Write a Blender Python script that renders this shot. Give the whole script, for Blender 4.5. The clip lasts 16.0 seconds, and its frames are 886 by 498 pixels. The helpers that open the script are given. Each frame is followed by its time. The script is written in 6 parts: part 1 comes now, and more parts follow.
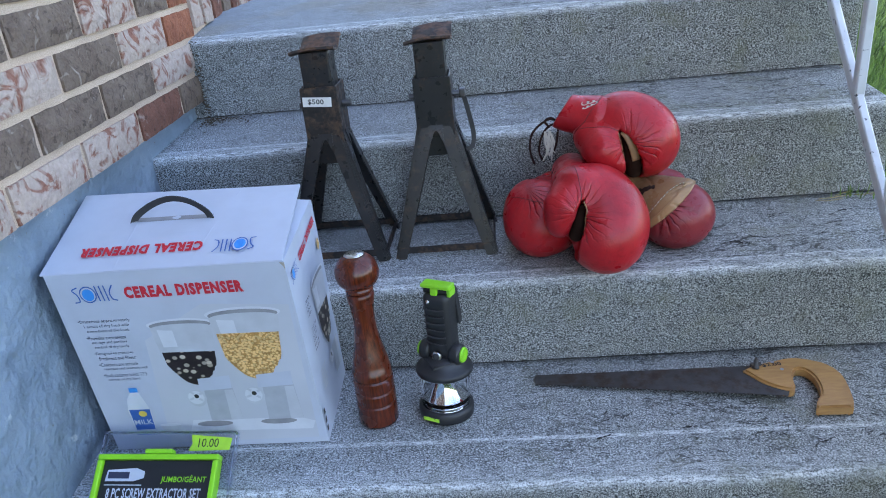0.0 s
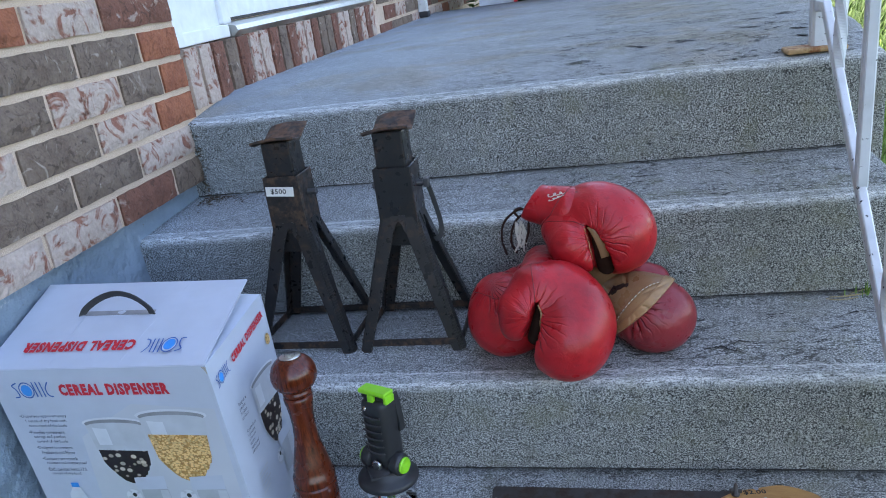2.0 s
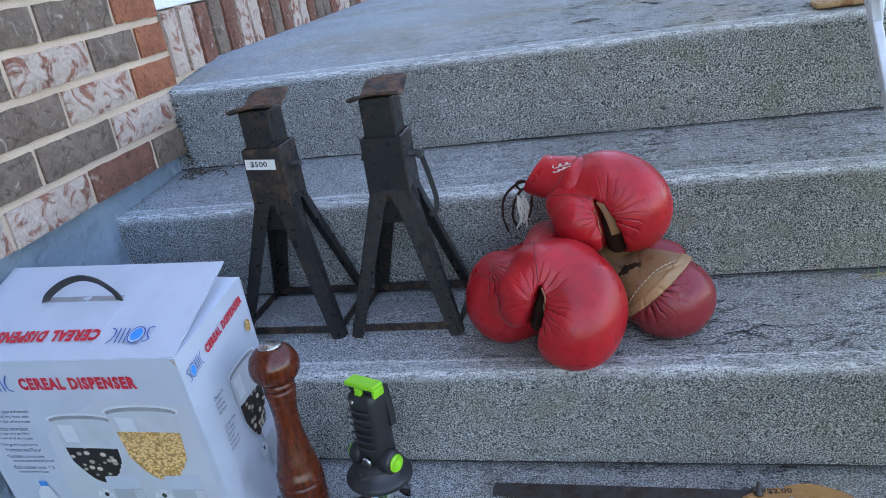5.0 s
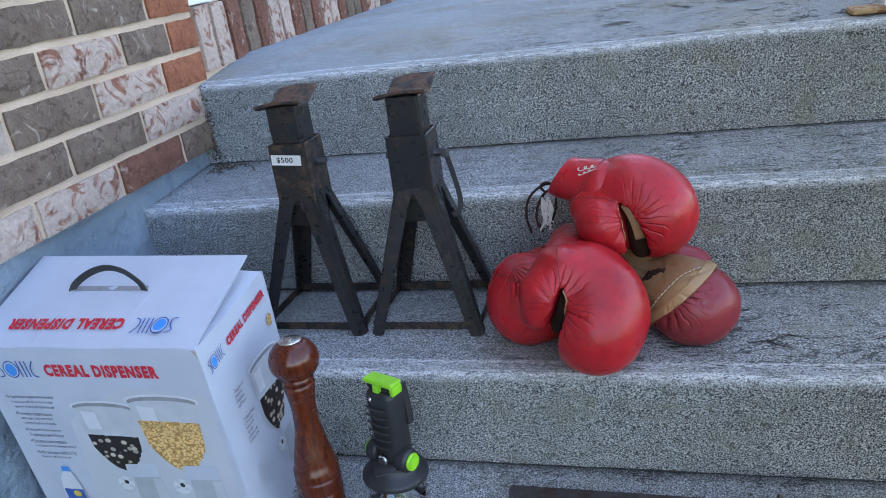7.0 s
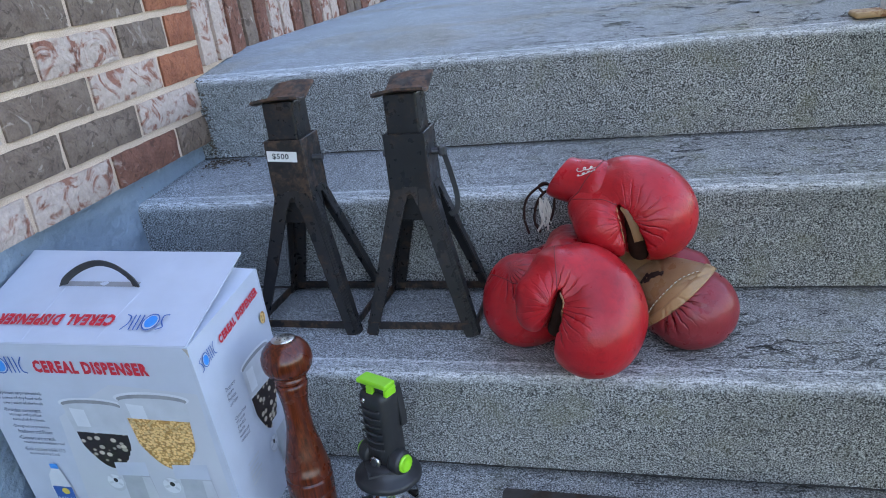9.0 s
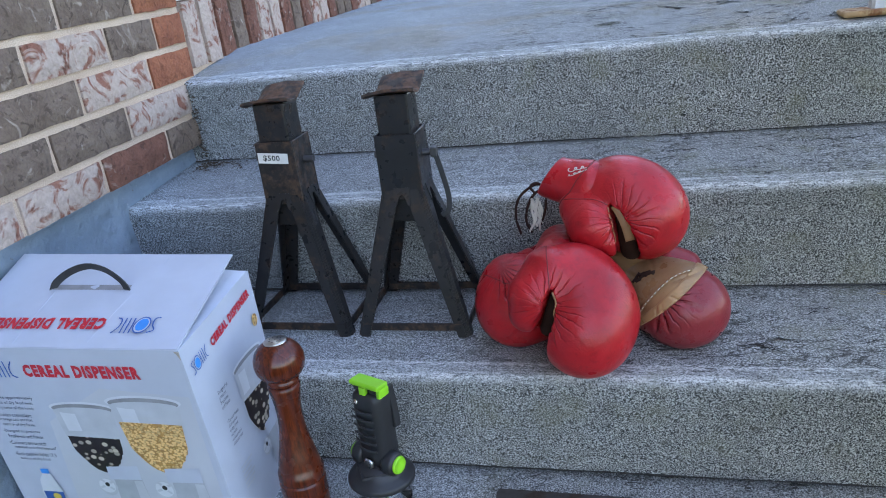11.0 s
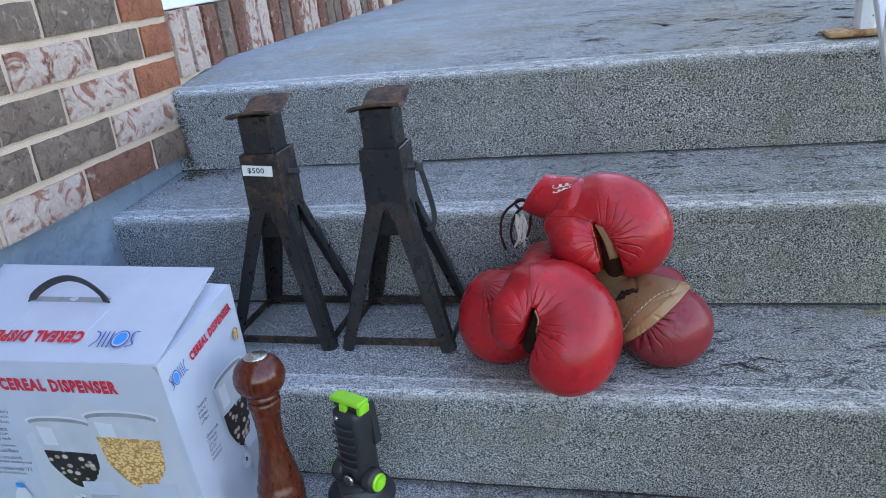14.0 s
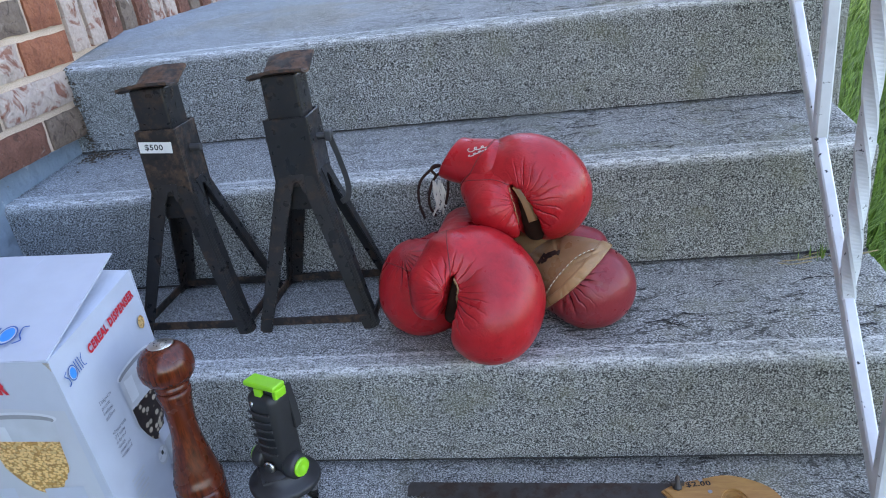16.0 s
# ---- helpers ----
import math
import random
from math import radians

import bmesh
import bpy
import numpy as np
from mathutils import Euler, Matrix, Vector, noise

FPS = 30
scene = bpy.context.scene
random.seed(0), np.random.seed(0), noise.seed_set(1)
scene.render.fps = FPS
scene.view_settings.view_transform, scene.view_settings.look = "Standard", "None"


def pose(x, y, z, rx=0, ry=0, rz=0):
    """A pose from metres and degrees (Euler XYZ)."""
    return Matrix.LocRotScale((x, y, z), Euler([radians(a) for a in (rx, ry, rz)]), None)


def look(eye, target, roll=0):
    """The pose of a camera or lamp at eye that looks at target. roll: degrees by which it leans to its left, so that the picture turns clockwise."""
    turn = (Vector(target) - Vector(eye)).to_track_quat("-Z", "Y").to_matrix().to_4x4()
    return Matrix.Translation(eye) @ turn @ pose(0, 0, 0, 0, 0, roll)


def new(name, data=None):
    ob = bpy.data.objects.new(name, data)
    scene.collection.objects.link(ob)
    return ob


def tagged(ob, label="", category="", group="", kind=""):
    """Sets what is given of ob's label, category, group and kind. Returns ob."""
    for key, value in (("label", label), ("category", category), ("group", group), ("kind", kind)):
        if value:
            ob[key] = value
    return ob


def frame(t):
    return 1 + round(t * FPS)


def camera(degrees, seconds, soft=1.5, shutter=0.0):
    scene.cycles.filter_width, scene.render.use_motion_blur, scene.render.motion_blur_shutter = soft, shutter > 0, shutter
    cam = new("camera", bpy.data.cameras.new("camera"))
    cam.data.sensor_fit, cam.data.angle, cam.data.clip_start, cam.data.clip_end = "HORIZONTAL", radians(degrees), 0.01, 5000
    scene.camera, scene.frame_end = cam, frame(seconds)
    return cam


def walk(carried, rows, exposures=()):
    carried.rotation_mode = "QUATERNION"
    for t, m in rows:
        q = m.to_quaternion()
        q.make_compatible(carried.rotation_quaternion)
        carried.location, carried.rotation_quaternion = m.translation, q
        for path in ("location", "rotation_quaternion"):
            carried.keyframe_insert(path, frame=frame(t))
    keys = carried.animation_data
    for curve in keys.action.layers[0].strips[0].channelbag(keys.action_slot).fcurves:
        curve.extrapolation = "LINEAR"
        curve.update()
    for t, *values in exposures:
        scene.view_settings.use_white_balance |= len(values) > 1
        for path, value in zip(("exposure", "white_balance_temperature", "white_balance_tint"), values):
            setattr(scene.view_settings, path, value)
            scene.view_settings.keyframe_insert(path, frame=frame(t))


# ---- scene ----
cam = camera(62.0, 16.0, soft=1.0)
PATH = [
    (0, (0.686, -1.142, 1.104), (0.499, 0.666, 0.271), -6.2),
    (0.5, (0.7, -1.124, 1.138), (0.519, 0.709, 0.359), -6.3),
    (1, (0.81, -1.098, 1.158), (0.499, 0.749, 0.459), -7.1),
    (1.5, (0.887, -1.047, 1.144), (0.451, 0.781, 0.459), -7.6),
    (2, (0.915, -1.022, 1.135), (0.477, 0.801, 0.439), -8.1),
    (2.5, (0.889, -1.002, 1.139), (0.437, 0.811, 0.426), -8.7),
    (3, (0.853, -0.972, 1.114), (0.494, 0.827, 0.318), -8.7),
    (5.5, (0.919, -0.916, 1.107), (0.424, 0.866, 0.344), -8.7),
    (6, (0.91, -0.915, 1.109), (0.394, 0.861, 0.35), -8.4),
    (6.5, (0.911, -0.915, 1.108), (0.383, 0.857, 0.345), -8.4),
    (7, (0.915, -0.917, 1.104), (0.387, 0.857, 0.346), -8.1),
    (7.5, (0.913, -0.914, 1.102), (0.386, 0.858, 0.34), -8.0),
    (8, (0.914, -0.912, 1.102), (0.389, 0.862, 0.341), -8.0),
    (8.5, (0.909, -0.908, 1.1), (0.388, 0.868, 0.342), -7.4),
    (9, (0.912, -0.905, 1.101), (0.393, 0.869, 0.338), -7.2),
    (11.5, (0.913, -0.905, 1.1), (0.418, 0.877, 0.339), -7.3),
    (12, (0.918, -0.905, 1.102), (0.425, 0.879, 0.342), -7.2),
    (12.5, (0.916, -0.91, 1.114), (0.422, 0.872, 0.352), -7.1),
    (13, (0.917, -0.92, 1.112), (0.428, 0.868, 0.361), -6.6),
    (13.5, (0.916, -0.912, 1.106), (0.43, 0.878, 0.358), -6.2),
    (14, (0.923, -0.894, 1.108), (0.446, 0.9, 0.362), -6.4),
    (14.5, (0.931, -0.873, 1.103), (0.515, 0.931, 0.346), -6.3),
    (15, (0.943, -0.854, 1.097), (0.578, 0.953, 0.322), -6.9),
    (15.5, (0.949, -0.858, 1.089), (0.608, 0.943, 0.289), -7.5),
    (16, (0.948, -0.854, 1.082), (0.626, 0.938, 0.255), -7.6),
]
walk(cam, [(t, look(eye, target, roll)) for t, eye, target, roll in PATH],
     exposures=[(0.0, 2.70, 6850, 16), (0.6, 2.70, 6850, 16), (1.3, 2.54, 6850, 16), (3.0, 2.62, 6950, 16), (6.0, 2.70, 7050, 17), (13.0, 2.72, 7150, 17), (16.0, 2.82, 7250, 18)])

# ---- light ----
world = bpy.data.worlds.new("sky_world")
scene.world = world
world.use_nodes = True
wn = world.node_tree.nodes
sky = wn.new("ShaderNodeTexSky")
sky.sky_type, sky.sun_disc = "NISHITA", False
sky.sun_elevation, sky.sun_rotation = radians(48), radians(270)
sky.air_density, sky.dust_density = 1.0, 1.5
world.node_tree.links.new(sky.outputs[0], wn["Background"].inputs[0])
wn["Background"].inputs[1].default_value = 0.15
# the sun stands behind the house, so that the steps lie in its open shade
sun_data = bpy.data.lights.new("sun", "SUN")
sun_data.energy, sun_data.angle, sun_data.color = 3.0, radians(0.6), (1.0, 0.94, 0.86)
sun = new("sun", sun_data)
sun.matrix_world = look((-10, 0.6, 11.1), (0, 0, 0))


# ---- materials ----
class Mat:
    """A node material under construction."""
    def __init__(self, name, rough=0.6, metal=0.0, spec=0.5):
        self.m = bpy.data.materials.new(name)
        self.m.use_nodes = True
        self.t = self.m.node_tree
        self.b = self.t.nodes["Principled BSDF"]
        self.b.inputs["Roughness"].default_value = rough
        self.b.inputs["Metallic"].default_value = metal
        self.b.inputs["Specular IOR Level"].default_value = spec
        self.co = None

    def node(self, kind, **values):
        n = self.t.nodes.new(kind)
        for key, v in values.items():
            n.inputs[key].default_value = v
        return n

    def link(self, a, b):
        self.t.links.new(a, b)

    def coords(self, scale=(1, 1, 1), world_space=True, offset=None):
        src = self.node("ShaderNodeNewGeometry").outputs["Position"] if world_space else self.node("ShaderNodeTexCoord").outputs["Object"]
        mp = self.node("ShaderNodeMapping")
        mp.inputs["Scale"].default_value = scale
        self.link(src, mp.inputs["Vector"])
        if offset is not None:
            self.link(offset, mp.inputs["Location"])
        return mp.outputs[0]

    def noise(self, scale, detail=3.0, rough=0.55, co=None, distortion=0.0):
        n = self.node("ShaderNodeTexNoise", Scale=scale, Detail=detail, Roughness=rough, Distortion=distortion)
        if co is None:
            if self.co is None:
                self.co = self.coords()
            co = self.co
        self.link(co, n.inputs["Vector"])
        return n.outputs[0]

    def ramp(self, value, stops):
        r = self.node("ShaderNodeValToRGB")
        e = r.color_ramp.elements
        while len(e) < len(stops):
            e.new(0.5)
        for el, (p, c) in zip(e, stops):
            el.position = p
            el.color = (*c, 1) if isinstance(c, tuple) else (c, c, c, 1)
        self.link(value, r.inputs[0])
        return r.outputs[0]

    def mix(self, fac, a, b, mode="MIX"):
        n = self.node("ShaderNodeMix")
        n.data_type, n.blend_type = "RGBA", mode
        for sock, v in ((n.inputs[0], fac), (n.inputs[6], a), (n.inputs[7], b)):
            if isinstance(v, (int, float)):
                sock.default_value = v if sock.type == "VALUE" else (v, v, v, 1)
            elif isinstance(v, tuple):
                sock.default_value = (*v, 1)
            else:
                self.link(v, sock)
        return n.outputs[2]

    def math(self, op, a, b=0.0):
        n = self.node("ShaderNodeMath")
        n.operation = op
        for sock, v in zip(n.inputs, (a, b)):
            if isinstance(v, (int, float)):
                sock.default_value = v
            else:
                self.link(v, sock)
        return n.outputs[0]

    def color(self, c):
        if isinstance(c, tuple):
            self.b.inputs["Base Color"].default_value = (*c, 1)
        else:
            self.link(c, self.b.inputs["Base Color"])
        return self

    def rough(self, v):
        self.link(v, self.b.inputs["Roughness"])
        return self

    def bump(self, height, strength=0.3, distance=0.002):
        n = self.node("ShaderNodeBump", Strength=abs(strength), Distance=distance)
        n.invert = strength < 0
        self.link(height, n.inputs["Height"])
        prev = self.b.inputs["Normal"]
        if prev.is_linked:
            self.link(prev.links[0].from_socket, n.inputs["Normal"])
        self.link(n.outputs[0], prev)
        return self


def plain(name, col, rough=0.5, metal=0.0, vary=0.12, scale=60.0, bump=0.0, spec=0.5):
    """A near-uniform surface with slight wear at two scales."""
    k = Mat(name, rough, metal, spec)
    lo, hi = tuple(c * (1 - vary) for c in col), tuple(min(1, c * (1 + vary)) for c in col)
    a = k.ramp(k.noise(scale, 4), [(0.3, lo), (0.7, hi)])
    b = k.ramp(k.noise(scale / 8, 2), [(0.35, 1 - vary / 2), (0.65, 1.0)])
    k.color(k.mix(1.0, a, b, "MULTIPLY"))
    k.rough(k.ramp(k.noise(scale / 3, 3), [(0.3, max(0.03, rough * 0.8)), (0.7, min(1, rough * 1.2))]))
    if bump:
        k.bump(k.noise(scale * 4, 3), bump, 0.001)
    return k.m


def concrete_material():
    k = Mat("weathered_concrete", 0.9, spec=0.25)
    at = k.node("ShaderNodeAttribute")
    at.attribute_name = "tread"
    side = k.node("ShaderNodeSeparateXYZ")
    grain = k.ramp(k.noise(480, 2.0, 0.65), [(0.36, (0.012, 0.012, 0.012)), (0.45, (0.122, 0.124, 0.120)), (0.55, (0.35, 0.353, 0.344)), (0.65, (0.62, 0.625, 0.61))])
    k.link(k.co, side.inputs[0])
    pits = k.node("ShaderNodeTexVoronoi", Scale=520.0)
    k.link(k.co, pits.inputs["Vector"])
    c = k.mix(k.ramp(pits.outputs["Distance"], [(0.1, 0.65), (0.34, 0.0)]), grain, (0.06, 0.06, 0.058))
    # the treads and the landing are floated a little smoother, and toned paler and bluer, than the cast faces
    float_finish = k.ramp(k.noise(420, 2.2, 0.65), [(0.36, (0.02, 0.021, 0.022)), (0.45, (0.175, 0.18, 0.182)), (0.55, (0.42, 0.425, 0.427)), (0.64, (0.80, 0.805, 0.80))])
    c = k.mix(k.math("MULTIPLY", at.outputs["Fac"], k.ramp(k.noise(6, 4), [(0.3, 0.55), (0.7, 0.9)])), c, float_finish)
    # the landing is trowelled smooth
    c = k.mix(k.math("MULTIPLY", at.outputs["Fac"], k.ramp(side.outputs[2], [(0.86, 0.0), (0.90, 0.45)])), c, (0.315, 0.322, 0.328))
    c = k.mix(0.5, c, k.ramp(k.noise(5, 5, 0.6), [(0.3, (0.66, 0.66, 0.62)), (0.65, (1.0, 1.0, 1.0))]), "MULTIPLY")
    c = k.mix(0.35, c, k.ramp(k.noise(42, 4, 0.6), [(0.35, (0.66, 0.66, 0.65)), (0.6, (1.0, 1.0, 1.0))]), "MULTIPLY")
    # the floated skin has flaked off in thin crooked cracks, more toward the open side
    open_side = k.ramp(k.math("DIVIDE", side.outputs[0], 1.4), [(0.3, 0.2), (0.65, 1.0)])
    dens = k.math("MULTIPLY", k.math("MULTIPLY", k.ramp(k.noise(6.5, 5), [(0.40, 0.0), (0.50, 1.0)]), at.outputs["Fac"]), open_side)
    vein = k.noise(1, 4, 0.58, k.coords((7, 19, 9)), 1.4)
    line = k.ramp(k.math("ABSOLUTE", k.math("SUBTRACT", vein, 0.5)), [(0.005, 0.8), (0.016, 0.0)])
    chip = k.ramp(k.noise(1, 5, 0.7, k.coords((34, 150, 90)), 0.9), [(0.575, 0.0), (0.605, 0.95)])
    flake = k.math("MULTIPLY", k.math("MAXIMUM", line, chip), dens)
    c = k.mix(flake, c, (0.04, 0.039, 0.035))
    # rusty tan water stains on the landing
    tan = k.math("MULTIPLY", k.math("MULTIPLY", k.ramp(k.noise(3.2, 4, 0.6), [(0.52, 0.0), (0.6, 0.45)]), at.outputs["Fac"]), k.ramp(side.outputs[2], [(0.85, 0.0), (0.89, 1.0)]))
    c = k.mix(tan, c, k.mix(1.0, c, (1.05, 0.88, 0.66), "MULTIPLY"))
    # pale worn lime along the noses
    wear = k.node("ShaderNodeAttribute")
    wear.attribute_name = "wear"
    w = k.math("MULTIPLY", wear.outputs["Fac"], k.ramp(k.noise(1, 6, 0.75, k.coords((45, 230, 230))), [(0.42, 0.0), (0.53, 1.0)]))
    w = k.math("MULTIPLY", w, k.ramp(k.noise(330, 2, 0.6), [(0.38, 0.15), (0.55, 0.85)]))
    c = k.mix(w, c, (0.76, 0.76, 0.74))
    # moss patches, weighted to the open side to tint in its warmer light
    moss_warm_light = k.math("MULTIPLY", k.ramp(k.noise(12, 5), [(0.52, 0.0), (0.72, 0.5)]), open_side)
    c = k.mix(moss_warm_light, c, (0.17, 0.165, 0.105))
    # bluish sky light near the wall and warm light at the open end, tinted in
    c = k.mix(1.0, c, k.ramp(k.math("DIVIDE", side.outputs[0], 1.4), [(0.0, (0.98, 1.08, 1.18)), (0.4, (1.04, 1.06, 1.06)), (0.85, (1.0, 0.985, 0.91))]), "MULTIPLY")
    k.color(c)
    k.bump(k.noise(520, 2, 0.6), 0.85, 0.0013)
    k.bump(k.noise(60, 4), 0.3, 0.004)
    k.bump(flake, -0.5, 0.0025)
    return k.m


def brick_material(name, base, alt, pale, amount):
    """Tumbled brick: two fired colours under patches of old whitewash."""
    k = Mat(name, 0.88, spec=0.25)
    info = k.node("ShaderNodeObjectInfo")
    shift = k.math("MULTIPLY", info.outputs["Random"], 37.0)
    co = k.coords((1, 1, 1), offset=shift)
    c = k.ramp(k.noise(26, 5, 0.6, co), [(0.35, base), (0.65, alt)])
    c = k.mix(0.6, c, k.ramp(k.noise(220, 3, 0.6, co), [(0.3, 0.55), (0.7, 1.0)]), "MULTIPLY")
    dark = k.ramp(k.noise(30, 4, 0.6, co, 2.2), [(0.56, 0.0), (0.63, 0.7)])
    c = k.mix(dark, c, tuple(v * 0.45 for v in base))
    wash = k.ramp(k.noise(19, 3, 0.55, co, 2.0), [(1 - amount - 0.06, 0.0), (1 - amount + 0.05, 0.85)])
    c = k.mix(wash, c, k.ramp(k.noise(120, 3, 0.6, co), [(0.3, tuple(v * 0.75 for v in pale)), (0.7, pale)]))
    k.color(c)
    k.bump(k.noise(36, 4, 0.6, co, 2.0), 1.0, 0.009)
    k.bump(k.noise(380, 3, 0.7, co), 0.5, 0.0012)
    return k.m


def mortar_material():
    k = Mat("mortar", 0.95, spec=0.2)
    c = k.ramp(k.noise(500, 3, 0.7), [(0.3, (0.45, 0.335, 0.25)), (0.7, (0.80, 0.635, 0.49))])
    c = k.mix(0.7, c, k.ramp(k.noise(9, 4), [(0.3, (0.66, 0.62, 0.6)), (0.7, (1.0, 1.0, 1.0))]), "MULTIPLY")
    k.color(c)
    k.bump(k.noise(400, 3), 0.6, 0.0015)
    return k.m


def foundation_material():
    k = Mat("blue_painted_render", 0.75, spec=0.3)
    c = k.ramp(k.noise(7, 5), [(0.3, (0.16, 0.215, 0.27)), (0.7, (0.24, 0.305, 0.37))])
    flakes = k.ramp(k.noise(42, 5, 0.65, None, 0.6), [(0.66, 0.0), (0.70, 0.8)])
    c = k.mix(flakes, c, (0.17, 0.175, 0.17))
    pale = k.ramp(k.noise(24, 5, 0.7), [(0.63, 0.0), (0.70, 0.6)])
    c = k.mix(pale, c, (0.46, 0.5, 0.52))
    k.color(c)
    k.bump(k.noise(9, 3), 1.0, 0.03)
    k.bump(k.noise(26, 5), 1.0, 0.014)
    k.bump(k.noise(120, 4), 0.6, 0.003)
    return k.m


def leather_material(name, base, dark, hub=None, axis=(0.1, -1, 0.35), count=23.0, near=0.02, far=0.075):
    """Worn glove leather; with a hub, folds radiate from it and fade outward."""
    k = Mat(name, 0.32, spec=0.40)
    mid = tuple((a + b) / 2 for a, b in zip(base, dark))
    c = k.ramp(k.noise(13, 4, 0.6), [(0.28, mid), (0.52, base), (0.75, tuple(min(1, v * 1.25 + 0.004) for v in base))])
    grime = k.ramp(k.noise(70, 5, 0.7), [(0.5, 0.0), (0.75, 0.45)])
    c = k.mix(grime, c, dark)
    scuff = k.ramp(k.noise(42, 6, 0.72), [(0.56, 0.0), (0.72, 0.4)])
    c = k.mix(scuff, c, tuple(1.1 * v + 0.022 for v in base))
    crack = k.node("ShaderNodeTexVoronoi", Scale=300.0)
    k.link(k.co, crack.inputs["Vector"])
    k.rough(k.ramp(k.noise(30, 4), [(0.3, 0.23), (0.7, 0.42)]))
    k.bump(crack.outputs["Distance"], 0.15, 0.0007)
    k.bump(k.noise(48, 3, 0.5, None, 1.0), 0.3, 0.003)
    k.bump(k.noise(190, 3, 0.6), 0.3, 0.0008)
    if hub:
        ax = Vector(axis).normalized()
        u = ax.orthogonal().normalized()
        v = ax.cross(u)
        d = k.node("ShaderNodeVectorMath")
        d.operation = "SUBTRACT"
        k.link(k.node("ShaderNodeNewGeometry").outputs["Position"], d.inputs[0])
        d.inputs[1].default_value = hub
        dots = []
        for w in (u, v):
            n = k.node("ShaderNodeVectorMath")
            n.operation = "DOT_PRODUCT"
            k.link(d.outputs[0], n.inputs[0])
            n.inputs[1].default_value = w
            dots.append(n.outputs["Value"])
        ln = k.node("ShaderNodeVectorMath")
        ln.operation = "LENGTH"
        k.link(d.outputs[0], ln.inputs[0])
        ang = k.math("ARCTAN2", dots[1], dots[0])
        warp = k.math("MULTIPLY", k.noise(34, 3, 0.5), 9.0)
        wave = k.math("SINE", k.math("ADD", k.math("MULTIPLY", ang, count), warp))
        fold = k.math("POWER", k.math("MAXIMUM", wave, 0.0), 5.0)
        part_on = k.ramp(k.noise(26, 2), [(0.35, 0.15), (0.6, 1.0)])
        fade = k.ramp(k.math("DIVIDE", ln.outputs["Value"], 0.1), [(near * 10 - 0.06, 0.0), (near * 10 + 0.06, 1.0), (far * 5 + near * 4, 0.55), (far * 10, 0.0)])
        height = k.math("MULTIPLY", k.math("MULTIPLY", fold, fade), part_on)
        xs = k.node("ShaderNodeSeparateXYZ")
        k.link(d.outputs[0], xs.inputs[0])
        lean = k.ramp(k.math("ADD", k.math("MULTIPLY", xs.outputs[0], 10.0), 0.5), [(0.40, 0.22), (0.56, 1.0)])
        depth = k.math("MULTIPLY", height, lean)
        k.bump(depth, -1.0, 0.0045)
        # shade of the folds, painted in as a darker leather colour
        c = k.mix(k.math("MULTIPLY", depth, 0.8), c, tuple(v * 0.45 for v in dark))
    k.color(c)
    return k.m


def steel_material(name, base, rust, amount, rough=0.45):
    k = Mat(name, rough, 0.2, 0.42)
    c = k.ramp(k.noise(55, 4), [(0.3, tuple(v * 0.7 for v in base)), (0.7, base)])
    r = k.ramp(k.noise(38, 6, 0.7), [(0.62 - amount, 0.0), (0.74 - amount, 0.85)])
    c = k.mix(r, c, k.ramp(k.noise(150, 3), [(0.3, tuple(v * 0.6 for v in rust)), (0.7, rust)]))
    k.color(c)
    k.rough(k.ramp(k.noise(60, 4), [(0.3, rough * 0.75), (0.7, min(1, rough * 1.5))]))
    k.bump(k.noise(300, 4), 0.3, 0.0008)
    return k.m


def wood_material(name, light, dark, axis_scale, rough=0.3):
    k = Mat(name, rough, spec=0.5)
    co = k.coords(axis_scale)
    g = k.noise(1, 6, 0.65, co, 0.5)
    c = k.ramp(g, [(0.3, dark), (0.52, tuple((a + b) / 2 for a, b in zip(light, dark))), (0.72, light)])
    c = k.mix(0.5, c, k.ramp(k.noise(12, 3), [(0.3, (0.6, 0.55, 0.5)), (0.7, (1.0, 1.0, 1.0))]), "MULTIPLY")
    k.color(c)
    k.rough(k.ramp(k.noise(25, 3), [(0.3, rough * 0.7), (0.7, rough * 1.4)]))
    k.bump(g, 0.2, 0.0006)
    return k.m


def flaking_paint():
    k = Mat("flaking_white_paint", 0.4)
    c = k.ramp(k.noise(20, 4), [(0.3, (0.52, 0.53, 0.53)), (0.7, (0.66, 0.67, 0.68))])
    chip = k.ramp(k.noise(95, 5, 0.6), [(0.66, 0.0), (0.675, 1.0)])
    c = k.mix(chip, c, (0.03, 0.03, 0.032))
    rust = k.ramp(k.noise(35, 5, 0.65), [(0.66, 0.0), (0.78, 0.6)])
    c = k.mix(rust, c, (0.42, 0.27, 0.12))
    k.color(c)
    k.bump(chip, -0.4, 0.0006)
    k.bump(k.noise(130, 4), 0.25, 0.0008)
    return k.m


def cereal_print(name, ground, bit, scale, threshold):
    k = Mat(name, 0.35)
    v = k.node("ShaderNodeTexVoronoi", Scale=scale)
    k.link(k.coords((1, 1, 1.25)), v.inputs["Vector"])
    c = k.ramp(v.outputs["Distance"], [(threshold - 0.06, bit), (threshold + 0.06, ground)])
    tone = k.ramp(v.outputs["Color"], [(0.2, 0.55), (0.6, 1.0)])
    k.color(k.mix(0.75, c, tone, "MULTIPLY"))
    return k.m


def glass_material(name, tint, rough=0.03):
    k = Mat(name, rough)
    k.b.inputs["Transmission Weight"].default_value = 1.0
    k.b.inputs["IOR"].default_value = 1.2
    k.color(tint)
    return k.m


